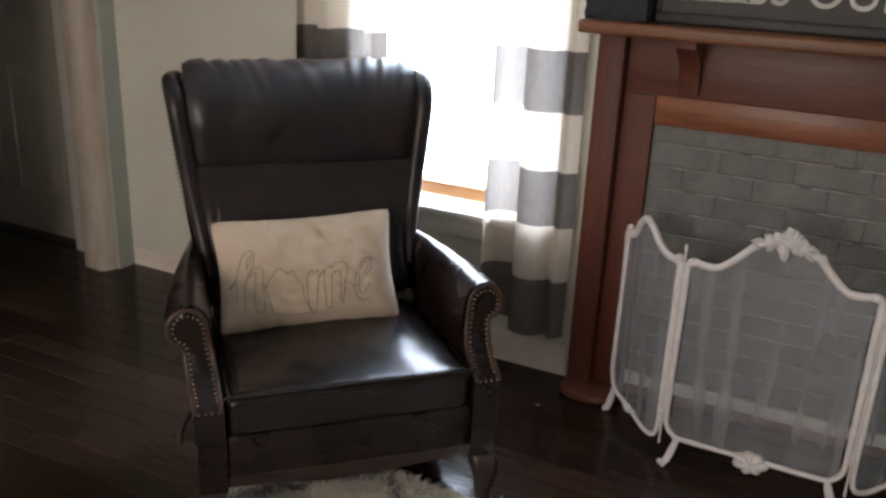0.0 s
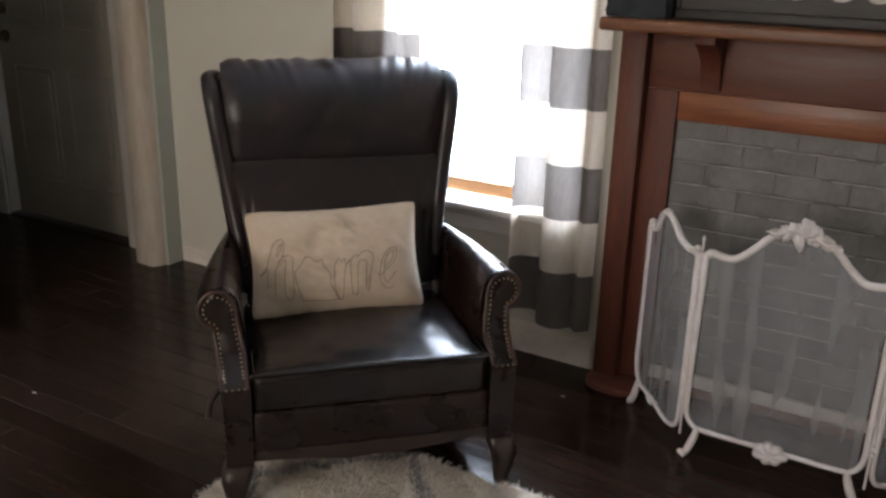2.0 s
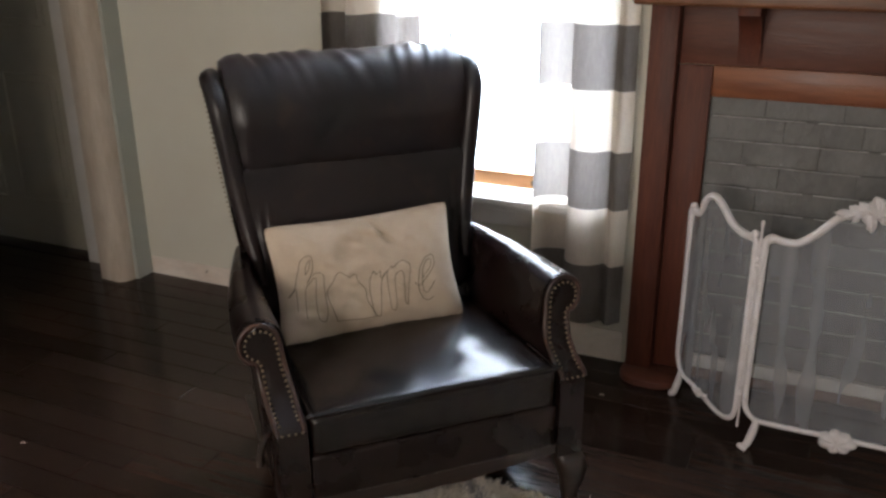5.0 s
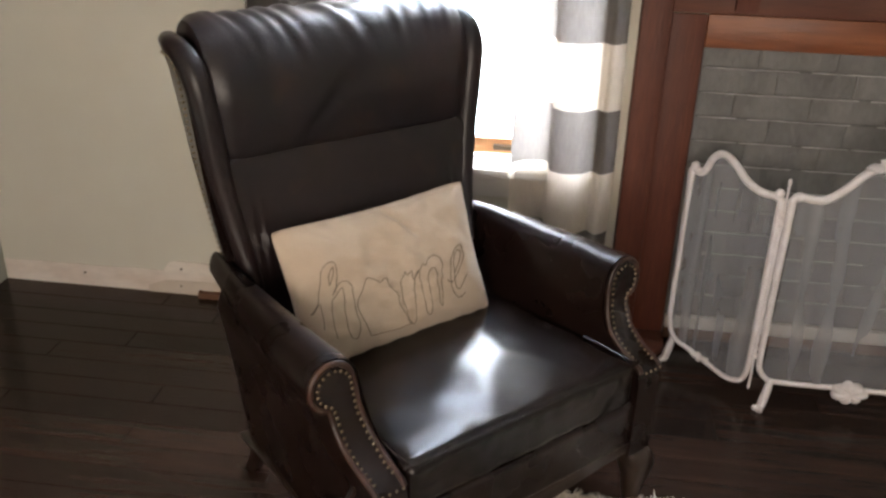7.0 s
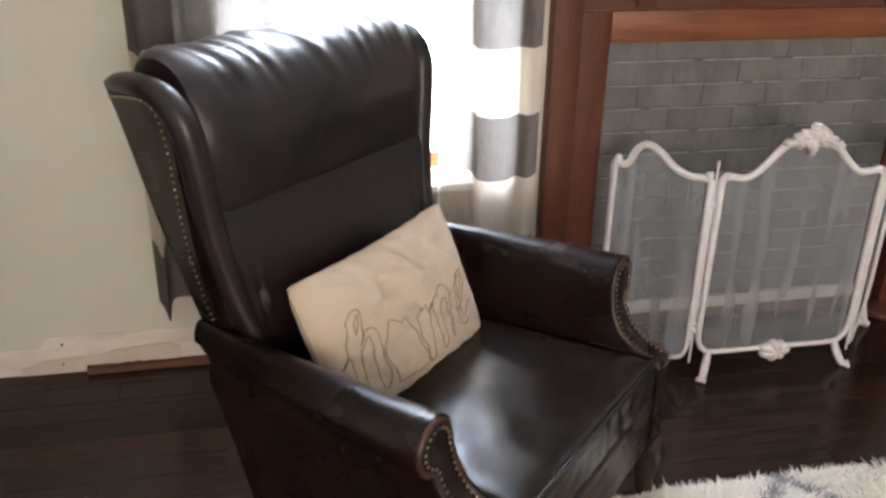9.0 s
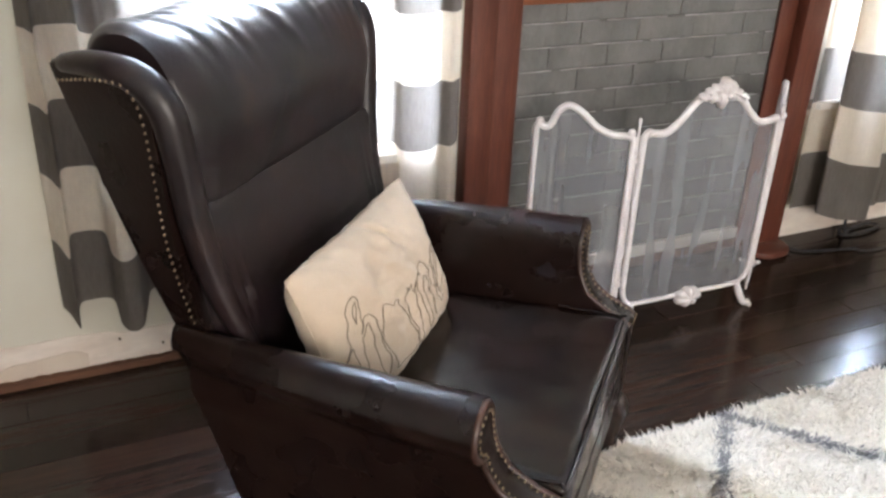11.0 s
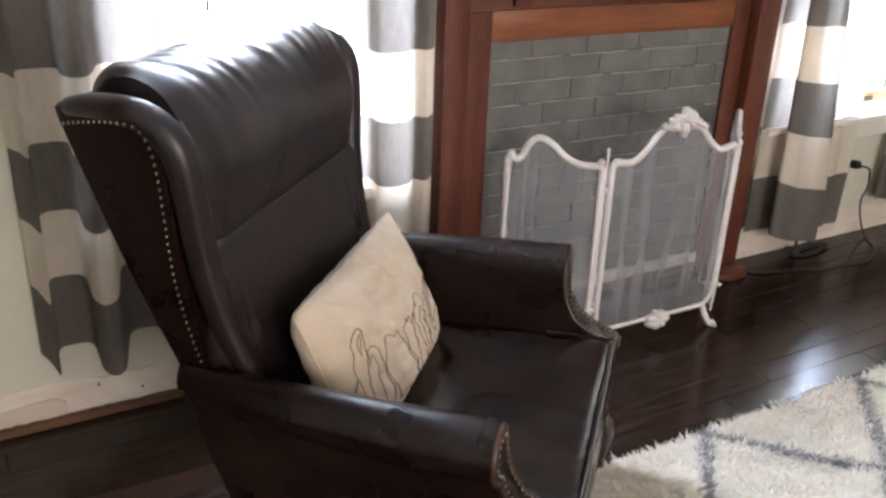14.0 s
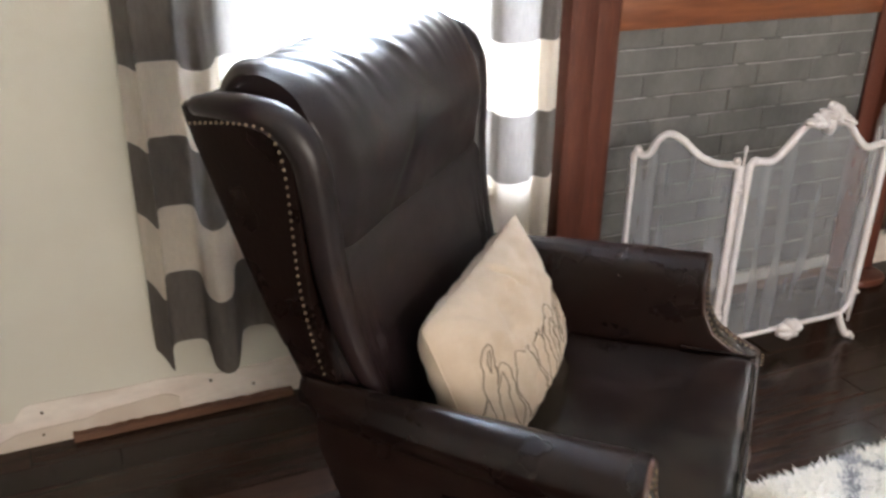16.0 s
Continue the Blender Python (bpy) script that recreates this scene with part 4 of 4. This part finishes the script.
stitch([(-0.917, -0.155), (-0.891, -0.139), (-0.828, -0.041), (-0.828, -0.171), (-0.828, -0.416)])
stitch([(-0.702, 0.187), (-0.678, 0.334), (-0.627, 0.432), (-0.653, 0.285), (-0.702, 0.187)])
stitch([(-0.426, -0.725), (-0.477, -0.448), (-0.502, -0.171), (-0.426, -0.008), (-0.351, 0.139), (-0.250, 0.024), (-0.213, 0.057), (-0.175, 0.041), (-0.175, -0.057), (-0.125, -0.171), (-0.100, -0.253), (-0.100, -0.465), (-0.011, -0.758)], label="dark stitched house outline")
stitch([(-0.049, -0.106), (0.001, 0.057), (0.026, -0.008), (0.076, 0.041), (0.076, -0.090), (0.189, 0.090), (0.214, 0.057), (0.277, 0.139), (0.353, 0.155), (0.403, 0.057), (0.378, -0.155), (0.340, -0.416), (0.315, -0.644), (0.290, -0.514), (0.315, -0.073), (0.265, -0.024), (0.214, -0.122), (0.189, -0.611), (0.165, -0.709), (0.127, -0.611), (0.127, -0.204), (0.139, 0.024), (0.064, -0.171), (0.026, -0.677), (0.001, -0.774), (-0.049, -0.677), (-0.062, -0.399), (-0.049, -0.106)])
stitch([(0.428, -0.269), (0.479, -0.334), (0.566, -0.220), (0.680, -0.041), (0.704, 0.122), (0.667, 0.187), (0.579, 0.122), (0.504, -0.073), (0.466, -0.334), (0.491, -0.546), (0.554, -0.628), (0.629, -0.579)])
stitch([(0.528, -0.204), (0.629, -0.057), (0.667, 0.090), (0.605, 0.090), (0.542, -0.090), (0.516, -0.399), (0.566, -0.481), (0.667, -0.285)])
house_base = [(-0.426, -0.725), (-0.30, -0.745), (-0.15, -0.760), (-0.011, -0.758)]
stitch(house_base)

# ---- fireplace screen ----
fire_screen = thing("fireplace_screen", "white painted three-panel iron fireplace screen with fine mesh", "fireplace screen")


def screen_panel(origin, direction, width, top, bottom, z_side, name, label):
    """A framed mesh panel. top and bottom: rows (u, z) along the edge, u from 0 to 1."""
    ox, oy = origin
    d = Vector((direction[0], direction[1], 0)).normalized()

    def at(u, z, off=0.0):
        n = Vector((d.y, -d.x, 0))
        return Vector((ox, oy, 0)) + d * (u * width) + n * off + Vector((0, 0, z))
    up = smooth_line([(u, z, 0) for u, z in top], 6)
    dn = smooth_line([(u, z, 0) for u, z in bottom], 6)
    loop = [at(p.x, p.y) for p in up] + [at(p.x, p.y) for p in dn[::-1]]
    ob = part(name, tube(loop, lambda t: float(np.interp(loop[round(t * (len(loop) - 1))].z, (0.08, 0.22), (0.0076, 0.0108))), 8, True), WHITE_METAL, fire_screen, label, 60)
    bm = bmesh.new()
    us = np.linspace(0.03, 0.97, 70)
    a = [bm.verts.new(at(u, float(np.interp(u, [p.x for p in up], [p.y for p in up])), 0.004 * fn(u * 17, width * 9))) for u in us]
    b = [bm.verts.new(at(u, float(np.interp(u, [p.x for p in dn], [p.y for p in dn])), 0.004 * fn(u * 17, width * 9))) for u in us]
    for i in range(len(us) - 1):
        bm.faces.new((a[i], a[i + 1], b[i + 1], b[i]))
    part("mesh", bm, MESH, ob, "grey fine wire mesh", 80)
    return ob, at


SIDE_TOP = [(0.0, 0.595), (0.03, 0.606), (0.10, 0.600), (0.16, 0.612), (0.22, 0.648), (0.32, 0.668), (0.45, 0.655), (0.62, 0.618), (0.78, 0.602), (0.93, 0.603), (1.0, 0.598)]
SIDE_BOT = [(0.0, 0.16), (0.02, 0.12), (0.10, 0.085), (0.3, 0.072), (0.5, 0.060), (0.75, 0.045), (0.92, 0.055), (0.985, 0.085), (1.0, 0.13)]
MID_TOP = [(0.0, 0.602), (0.03, 0.617), (0.08, 0.612), (0.16, 0.612), (0.24, 0.640), (0.34, 0.690), (0.44, 0.712), (0.56, 0.712), (0.66, 0.690), (0.76, 0.640), (0.84, 0.612), (0.92, 0.612), (0.97, 0.617), (1.0, 0.602)]
MID_BOT = [(0.0, 0.15), (0.01, 0.115), (0.05, 0.088), (0.12, 0.079), (0.5, 0.079), (0.88, 0.079), (0.95, 0.088), (0.99, 0.115), (1.0, 0.15)]
left, at_l = screen_panel((-0.004, -0.137), (0.198, -0.190), 0.272, SIDE_TOP, SIDE_BOT, 0.6, "side_panel", "narrow mesh side panel")
mid, at_m = screen_panel((0.214, -0.340), (1, -0.012), 0.478, MID_TOP, MID_BOT, 0.6, "centre_panel", "wide mesh centre panel with leaf crest")
right, at_r = screen_panel((0.905, -0.140), (-0.198, -0.200), 0.272, SIDE_TOP, SIDE_BOT, 0.6, "side_panel", "narrow mesh side panel")

for at_, own in ((at_l, left), (at_m, mid), (at_r, right)):
    for u in (0.03, 0.97):
        tip = at_(u, 0.615)
        part("scroll_tip", blob(tip.x, tip.y - 0.003, tip.z, 0.012, 0.011, 0.012, 10), WHITE_METAL, own)

# leafy crest on the top rail, shell on the bottom rail
def leaf(bm, base, tip, wide, thick=0.008, bend=0.012):
    base, tip = Vector(base), Vector(tip)
    d = tip - base
    side = Vector((d.z, 0, -d.x)).normalized()
    rows = []
    for k in range(6):
        t = k / 5
        w = wide * math.sin(math.pi * (0.12 + 0.80 * t)) ** 0.8
        c = base + d * t + Vector((0, -bend * math.sin(math.pi * t), 0))
        rows.append([c - side * w, c + Vector((0, -thick, 0)), c + side * w, c + Vector((0, thick, 0))])
    loft(rows, bm=bm)


crest = bmesh.new()
cx, cy, cz = 0.453, -0.350, 0.715
CREST = ((6, 16, 24, 22), (-18, 8, 26, 16), (24, 8, 22, 18), (-40, 0, 24, 12), (46, -6, 26, 13), (-62, -10, 26, 10), (70, -22, 26, 10), (-12, -10, 14, 18), (-6, -26, 10, 17), (-38, -12, 9, 12), (22, -8, 18, 12), (34, -18, 10, 9), (0, 4, 30, 16))
for bx, bz, ax, az in CREST:
    blob(cx + bx / 1000, cy - 0.002, cz + bz / 1000, ax / 1000, 0.014, az / 1000, 12, crest, 0.55)
# a ribbed shell fans out above, one large leaf droops below, scrolls run out along the rail
for q in range(7):
    a = radians(30 + 20 * q)
    leaf(crest, (cx + 0.008, cy - 0.010, cz - 0.004), (cx + 0.008 + 0.036 * math.cos(a), cy - 0.008, cz + 0.036 * math.sin(a)), 0.0085, 0.008, 0.010)
for bx, bz, tx, tz, w in ((-6, 4, -2, -46, 12), (-34, -2, -46, -26, 7), (-36, 2, -70, -16, 6), (36, -4, 78, -26, 6), (14, -4, 26, -22, 7)):
    leaf(crest, (cx + bx / 1000, cy - 0.010, cz + bz / 1000), (cx + tx / 1000, cy - 0.008, cz + tz / 1000), w / 1000, 0.008, 0.012)
part("leaf_crest", crest, WHITE_METAL, mid, "cast leaf crest", 50)
sx_, sy_, sz_ = 0.458, -0.352, 0.072
rings = []
for q in range(7):
    t = q / 6
    ring = []
    for i in range(56):
        a = 2 * math.pi * i / 56
        rad = (0.034 + 0.008 * abs(math.cos(3.5 * a)) + 0.008 * abs(math.cos(a)) ** 6) * max(0.03, math.sin(t * math.pi / 2))
        ring.append((sx_ + rad * math.cos(a), sy_ - 0.016 * math.cos(t * math.pi / 2) - 0.004 * abs(math.cos(3.5 * a)) * t * (1 - t) * 4, sz_ + 0.82 * rad * math.sin(a)))
    rings.append(ring)
rings.append([(x, sy_ + 0.008, z) for x, y, z in rings[-1]])
part("shell_ornament", loft(rings), WHITE_METAL, mid, "cast shell ornament", 50)
for at_, own in ((at_l, left), (at_r, right)):
    bm = bmesh.new()
    c = at_(0.42, 0.066)
    for k in (-1, 1):
        leaf(bm, c, c + Vector((k * 0.025, -k * 0.02, 0.004)), 0.009)
    leaf(bm, c + Vector((0, -0.004, 0.012)), c + Vector((0, -0.004, -0.014)), 0.010)
    part("leaf_ornament", bm, WHITE_METAL, own, "", 50)


def paw(x, y, ox, oy, own):
    line = smooth_line([(x, y, 0.085), (x + ox * 0.15, y + oy * 0.15, 0.062), (x + ox * 0.45, y + oy * 0.45, 0.036), (x + ox * 0.85, y + oy * 0.85, 0.012), (x + ox * 1.25, y + oy * 1.25, 0.011)], 5)
    part("foot", tube(line, lambda t: 0.008 + 0.004 * math.sin(math.pi * t) + (0.002 if t > 0.85 else 0), 8), WHITE_METAL, own, "cast paw foot", 60)
    for k in (-1, 0, 1):
        part("toe", blob(x + ox * 1.3 - k * oy * 0.28, y + oy * 1.3 + k * ox * 0.28, 0.0095, 0.0065, 0.0065, 0.0085, 8), WHITE_METAL, own)


paw(0.252, -0.342, -0.022, -0.026, mid)
paw(0.656, -0.346, 0.034, -0.018, mid)
paw(0.010, -0.150, -0.018, -0.004, left)
paw(0.892, -0.152, 0.018, -0.004, right)
for hx, hy in ((0.202, -0.331), (0.704, -0.343)):
    hinge = part("hinge_rod", tube([(hx, hy, 0.045), (hx, hy, 0.640)], 0.0035, 7), WHITE_METAL, fire_screen)
    part("finial", blob(hx, hy, 0.648, 0.0055, 0.0055, 0.011, 8), WHITE_METAL, hinge)
    for z in (0.15, 0.535):
        part("knuckle", blob(hx, hy, z, 0.011, 0.011, 0.010, 8), WHITE_METAL, hinge)
        part("knuckle", blob(hx, hy, z + 0.022, 0.008, 0.008, 0.006, 8), WHITE_METAL, hinge)

# ---- on the mantel shelf ----
sign = thing("wooden_sign", "charcoal wooden sign with white serif lettering standing on the mantel shelf", "sign", pose(0, -0.105, 1.2085, -4, 0, 0))
part("board", box(0.005, 1.03, -0.010, 0.010, 0.028, 0.30, 0.002), SIGN_FACE, sign)
part("bottom_frame", box(-0.008, 1.045, -0.014, 0.014, 0.001, 0.027, 0.003), SIGN_EDGE, sign, "black frame strip")
for a, b in ((-0.008, 0.0045), (1.031, 1.045)):
    part("side_frame", box(a, b, -0.014, 0.014, 0.028, 0.30, 0.003), SIGN_EDGE, sign)
part("top_frame", box(-0.008, 1.045, -0.014, 0.014, 0.301, 0.315, 0.003), SIGN_EDGE, sign)


def bar(bm, x0, z0, x1, z1, w0, w1=None):
    """One stroke of a serif letter."""
    w1 = w1 or w0
    d = Vector((x1 - x0, 0, z1 - z0)).normalized()
    s = Vector((d.z, 0, -d.x))
    a, b = Vector((x0, -0.0125, z0)), Vector((x1, -0.0125, z1))
    q = [a - s * w0 / 2, a + s * w0 / 2, b + s * w1 / 2, b - s * w1 / 2]
    v = [bm.verts.new(p) for p in q] + [bm.verts.new(p + Vector((0, 0.002, 0))) for p in q]
    for f in ((0, 1, 2, 3), (4, 7, 6, 5), (0, 4, 5, 1), (1, 5, 6, 2), (2, 6, 7, 3), (3, 7, 4, 0)):
        bm.faces.new([v[i] for i in f])


def text_word(word, x, size):
    data = bpy.data.curves.new("lettering", "FONT")
    data.body, data.size, data.extrude = word, size, 0.001
    o = new("lettering", data)
    dg = bpy.context.evaluated_depsgraph_get()
    me = bpy.data.meshes.new_from_object(o.evaluated_get(dg))
    bpy.data.objects.remove(o)
    me.materials.clear()
    me.materials.append(CHALK)
    o = new("lettering", me)
    o.parent = sign
    o.matrix_local = pose(x, -0.0115, 0.066, 90, 0, 0) @ Matrix.Diagonal((0.86, 1.0, 1.0, 1.0))
    o["label"] = "white painted lettering"
    return o


text_word("BLESS", 0.050, 0.135)
text_word("OUR", 0.372, 0.135)
# serifs under the upright strokes
bm = bmesh.new()
for x in (0.058, 0.105, 0.125, 0.170, 0.185, 0.232):
    bar(bm, x - 0.012, 0.067, x + 0.016, 0.067, 0.005)
part("serif", bm, CHALK, sign)

bag = thing("cloth_bundle", "folded dark blue cloth lying on the end of the mantel shelf", "cloth", pose(-0.105, -0.11, 1.2085))
bm = bmesh.new()
bmesh.ops.create_cube(bm, size=2.0)
bmesh.ops.subdivide_edges(bm, edges=bm.edges, cuts=10, use_grid_fill=True)
for v in bm.verts:
    p = v.co
    k = 1 + 0.10 * fn(p.x * 2, p.y * 2, p.z * 2)
    q = p * (0.82 + 0.18 / max(1, p.length / 1.2)) * k
    v.co = Vector((q.x * 0.090, q.y * 0.070, max(0.0, (q.z + 0.95) * 0.055)))
part("cloth", bm, NAVY, bag, "", 80)

# ---- outlet, plug and cords ----
outlet = thing("wall_outlet", "off-white wall outlet with a black plug in it", "outlet", pose(1.762, -0.0015, 0.302))
part("cover_plate", box(-0.036, 0.036, -0.006, 0.0, -0.058, 0.058, 0.003), OUTLET_WHITE, outlet)
for z in (-0.02, 0.02):
    part("socket", box(-0.017, 0.017, -0.009, -0.0065, z - 0.014, z + 0.014, 0.002), OUTLET_WHITE, outlet)
plug = part("plug", box(-0.016, 0.016, -0.045, -0.0095, 0.004, 0.036, 0.006), BLACK, outlet, "black plug")
cord = thing("power_cord", "thin black power cord from outlet along floor to mantel", "cord")
part("cable", tube(smooth_line([(1.762, -0.045, 0.322), (1.800, -0.062, 0.312), (1.826, -0.056, 0.285), (1.846, -0.05, 0.223), (1.820, -0.05, 0.166), (1.850, -0.05, 0.073), (1.868, -0.075, 0.008), (1.80, -0.165, 0.006), (1.66, -0.245, 0.006), (1.533, -0.226, 0.006), (1.43, -0.224, 0.006),
                                (1.388, -0.215, 0.006), (1.362, -0.188, 0.006), (1.30, -0.176, 0.006), (1.183, -0.144, 0.006), (1.14, -0.100, 0.006), (1.16, -0.040, 0.006)], 8), 0.004, 7), BLACK, cord)
coil = thing("coiled_cord", "small black cord coil on the floor below the curtain", "cord")
part("cable", tube(smooth_line([(1.46, -0.05, 0.12), (1.455, -0.06, 0.04), (1.45, -0.075, 0.008), (1.50, -0.055, 0.008), (1.60, -0.045, 0.010), (1.63, -0.075, 0.008), (1.56, -0.095, 0.010), (1.48, -0.10, 0.008), (1.42, -0.085, 0.008), (1.44, -0.055, 0.014), (1.49, -0.07, 0.016)], 8), 0.006, 7), BLACK, coil)

for k, (px, py) in enumerate(((-0.213, -0.243), (-1.648, -1.161))):
    lint = finish(tube(smooth_line([(px, py, 0.002), (px + 0.006, py + 0.003, 0.004), (px + 0.013, py + 0.001 + 0.004 * k, 0.002)], 4), 0.0014, 6), "lint", CREAM)
    tagged(lint, "tiny pale scrap of lint on the dark floor", "lint", group="scraps on the floor")

# ---- rug ----
RX0, RX1, RY0, RY1 = -0.758, 2.25, -2.55, -0.828
rng = np.random.default_rng(5)


def shag_grey(x, y):
    u = (x - 0.185) / 0.605 + (y + 0.845) / 0.64
    v = (x - 0.185) / 0.605 - (y + 0.845) / 0.64
    near = np.minimum(np.abs(u - np.round(u)), np.abs(v - np.round(v)))
    return near < 0.028 + 0.008 * np.sin(x * 40) * np.sin(y * 37)


rug = thing("rug", "cream shaggy rug with grey diamond lattice lines", "rug")
part("backing", box(RX0, RX1, RY0, RY1, 0.001, 0.012, 0.003), CREAM, rug)


def tufts(x0, x1, y0, y1, step, blades, name, wide):
    """Bent blades of yarn, a few to a tuft."""
    gx, gy = np.meshgrid(np.arange(x0, x1, step), np.arange(y0, y1, step))
    gx = np.repeat(gx.ravel(), blades)
    gy = np.repeat(gy.ravel(), blades)
    n = gx.size
    gx = gx + rng.uniform(-0.6, 0.6, n) * step
    gy = gy + rng.uniform(-0.6, 0.6, n) * step
    h = rng.uniform(0.020, 0.032, n)
    # neighbouring yarn leans together
    base = np.sin(gx * 19 + 2 * np.sin(gy * 13)) * 2.2 + np.cos(gy * 23 + gx * 7) * 2.0
    a = base * 0.7 + rng.uniform(-2.0, 2.0, n)
    lean = rng.uniform(0.010, 0.034, n)
    dx, dy = np.cos(a) * lean, np.sin(a) * lean
    b = a + math.pi / 2 + rng.uniform(-0.6, 0.6, n)
    wx, wy = np.cos(b) * wide, np.sin(b) * wide
    z0 = np.full(n, 0.010)
    P = np.stack([np.stack([gx - wx, gy - wy, z0], 1), np.stack([gx + wx, gy + wy, z0], 1),
                  np.stack([gx + dx * 0.35 + wx, gy + dy * 0.35 + wy, z0 + h * 0.65], 1), np.stack([gx + dx * 0.35 - wx, gy + dy * 0.35 - wy, z0 + h * 0.65], 1),
                  np.stack([gx + dx, gy + dy, z0 + h * rng.uniform(0.75, 1.1, n)], 1)], 1).reshape(-1, 3)
    idx = np.arange(n)[:, None] * 5
    loops = np.concatenate([idx + np.array([0, 1, 2, 3]), idx + np.array([3, 2, 4])], 1).ravel()
    starts = (np.arange(n)[:, None] * 7 + np.array([0, 4])).ravel()
    me = bpy.data.meshes.new(name)
    me.vertices.add(n * 5)
    me.vertices.foreach_set("co", P.ravel())
    me.loops.add(n * 7)
    me.loops.foreach_set("vertex_index", loops)
    me.polygons.add(n * 2)
    me.polygons.foreach_set("loop_start", starts)
    me.materials.append(CREAM)
    me.materials.append(GREY_SHAG)
    me.polygons.foreach_set("material_index", np.repeat(shag_grey(gx, gy).astype(np.int32), 2))
    me.update()
    me.validate()
    ob = new(name, me)
    ob.parent = rug
    return tagged(ob, kind="stuff")


tufts(RX0, 1.30, -1.75, RY1, 0.0075, 5, "shag", 0.0024)
tufts(1.30, RX1, -1.75, RY1, 0.016, 3, "shag", 0.004)
tufts(RX0, RX1, RY0, -1.75, 0.016, 3, "shag", 0.004)

# ---- floor planks and bricks ----
floor = tagged(finish(box(X0 - T, X1 + T, Y1 - T, T, -0.06, -0.0045, 0), "floor", SUBFLOOR), "dark brown hardwood plank floor with a soft gloss", "floor", kind="structure")
rnd = random.Random(11)
ROW = 0.0875
PLANKS = {}


def plank_mesh(length):
    key = round(length, 2)
    if key not in PLANKS:
        me = bpy.data.meshes.new("plank")
        b = box(0.0007, key - 0.0007, -ROW + 0.0007, -0.0007, -0.0044, 0.0, 0.0012, 1)
        b.to_mesh(me)
        b.free()
        me.materials.append(PLANK)
        PLANKS[key] = me
    return PLANKS[key]


rest_v, rest_f = [], []
row = 0
y = -0.002
while y > Y1:
    x = X0 - 0.1
    while x < X1:
        length = rnd.choice((0.3, 0.5, 0.7, 0.9)) if x < X0 else min(rnd.choice((0.6, 0.8, 0.9, 1.0, 1.2, 1.4)), X1 + 0.1 - x)
        if y > -1.55 and -3.9 < x + length and x < 2.7:
            o = new("plank", plank_mesh(length))
            o.parent, o.location = floor, (x, y, 0.0)
        else:
            i = len(rest_v)
            rest_v += [(x + 0.001, y - 0.001, 0), (x + length - 0.001, y - 0.001, 0), (x + length - 0.001, y - ROW + 0.001, 0), (x + 0.001, y - ROW + 0.001, 0)]
            rest_v += [(a, b, -0.0044) for a, b, c in rest_v[i:i + 4]]
            rest_f += [tuple(i + k for k in q) for q in ((0, 3, 2, 1), (0, 1, 5, 4), (1, 2, 6, 5), (2, 3, 7, 6), (3, 0, 4, 7))]
        x += length
    y -= ROW
    row += 1
me = bpy.data.meshes.new("plank_field")
me.from_pydata(rest_v, [], rest_f)
me.materials.append(PLANK)
o = new("plank_field", me)
o.parent = floor
tagged(o, kind="stuff")

BRICKS = {}


def brick_mesh(length, height):
    key = (round(length, 3), round(height, 3))
    if key not in BRICKS:
        me = bpy.data.meshes.new("brick")
        b = box(0, key[0], 0, 0.03, 0, key[1], 0.0012, 1)
        b.to_mesh(me)
        b.free()
        me.materials.append(BRICK)
        BRICKS[key] = me
    return BRICKS[key]


COURSE = 0.0692
z = 0.0925
k = 0
while z < 0.905:
    height = min(COURSE - 0.0045, 0.9045 - z)
    x = 0.002
    first = (0.205, 0.10, 0.205, 0.15)[k % 4]
    while x < 0.955:
        length = min(first if x < 0.01 else (0.055 if (k == 9 and 0.36 < x < 0.45) else 0.205), 0.958 - x)
        if length > 0.015 and height > 0.01:
            o = new("brick", brick_mesh(length - 0.0006, height))
            o.parent, o.location = chimney, (x, rnd.uniform(-0.0009, 0.0006), z)
            o.rotation_euler = (rnd.uniform(-0.010, 0.010), 0, rnd.uniform(-0.002, 0.002))
        x += length
    # broken pale line along the top of the course
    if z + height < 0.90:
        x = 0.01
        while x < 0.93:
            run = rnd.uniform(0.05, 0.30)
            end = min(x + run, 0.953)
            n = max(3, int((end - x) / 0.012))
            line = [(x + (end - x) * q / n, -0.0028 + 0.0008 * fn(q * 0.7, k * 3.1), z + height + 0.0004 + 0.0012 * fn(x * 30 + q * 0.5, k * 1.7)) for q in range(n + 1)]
            part("pale_edge", tube(line, lambda t: 0.0017 + 0.0014 * abs(fn(t * 9, k * 2.0)), 5), PALE_EDGE, chimney)
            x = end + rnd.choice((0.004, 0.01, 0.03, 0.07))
    z += COURSE
    k += 1
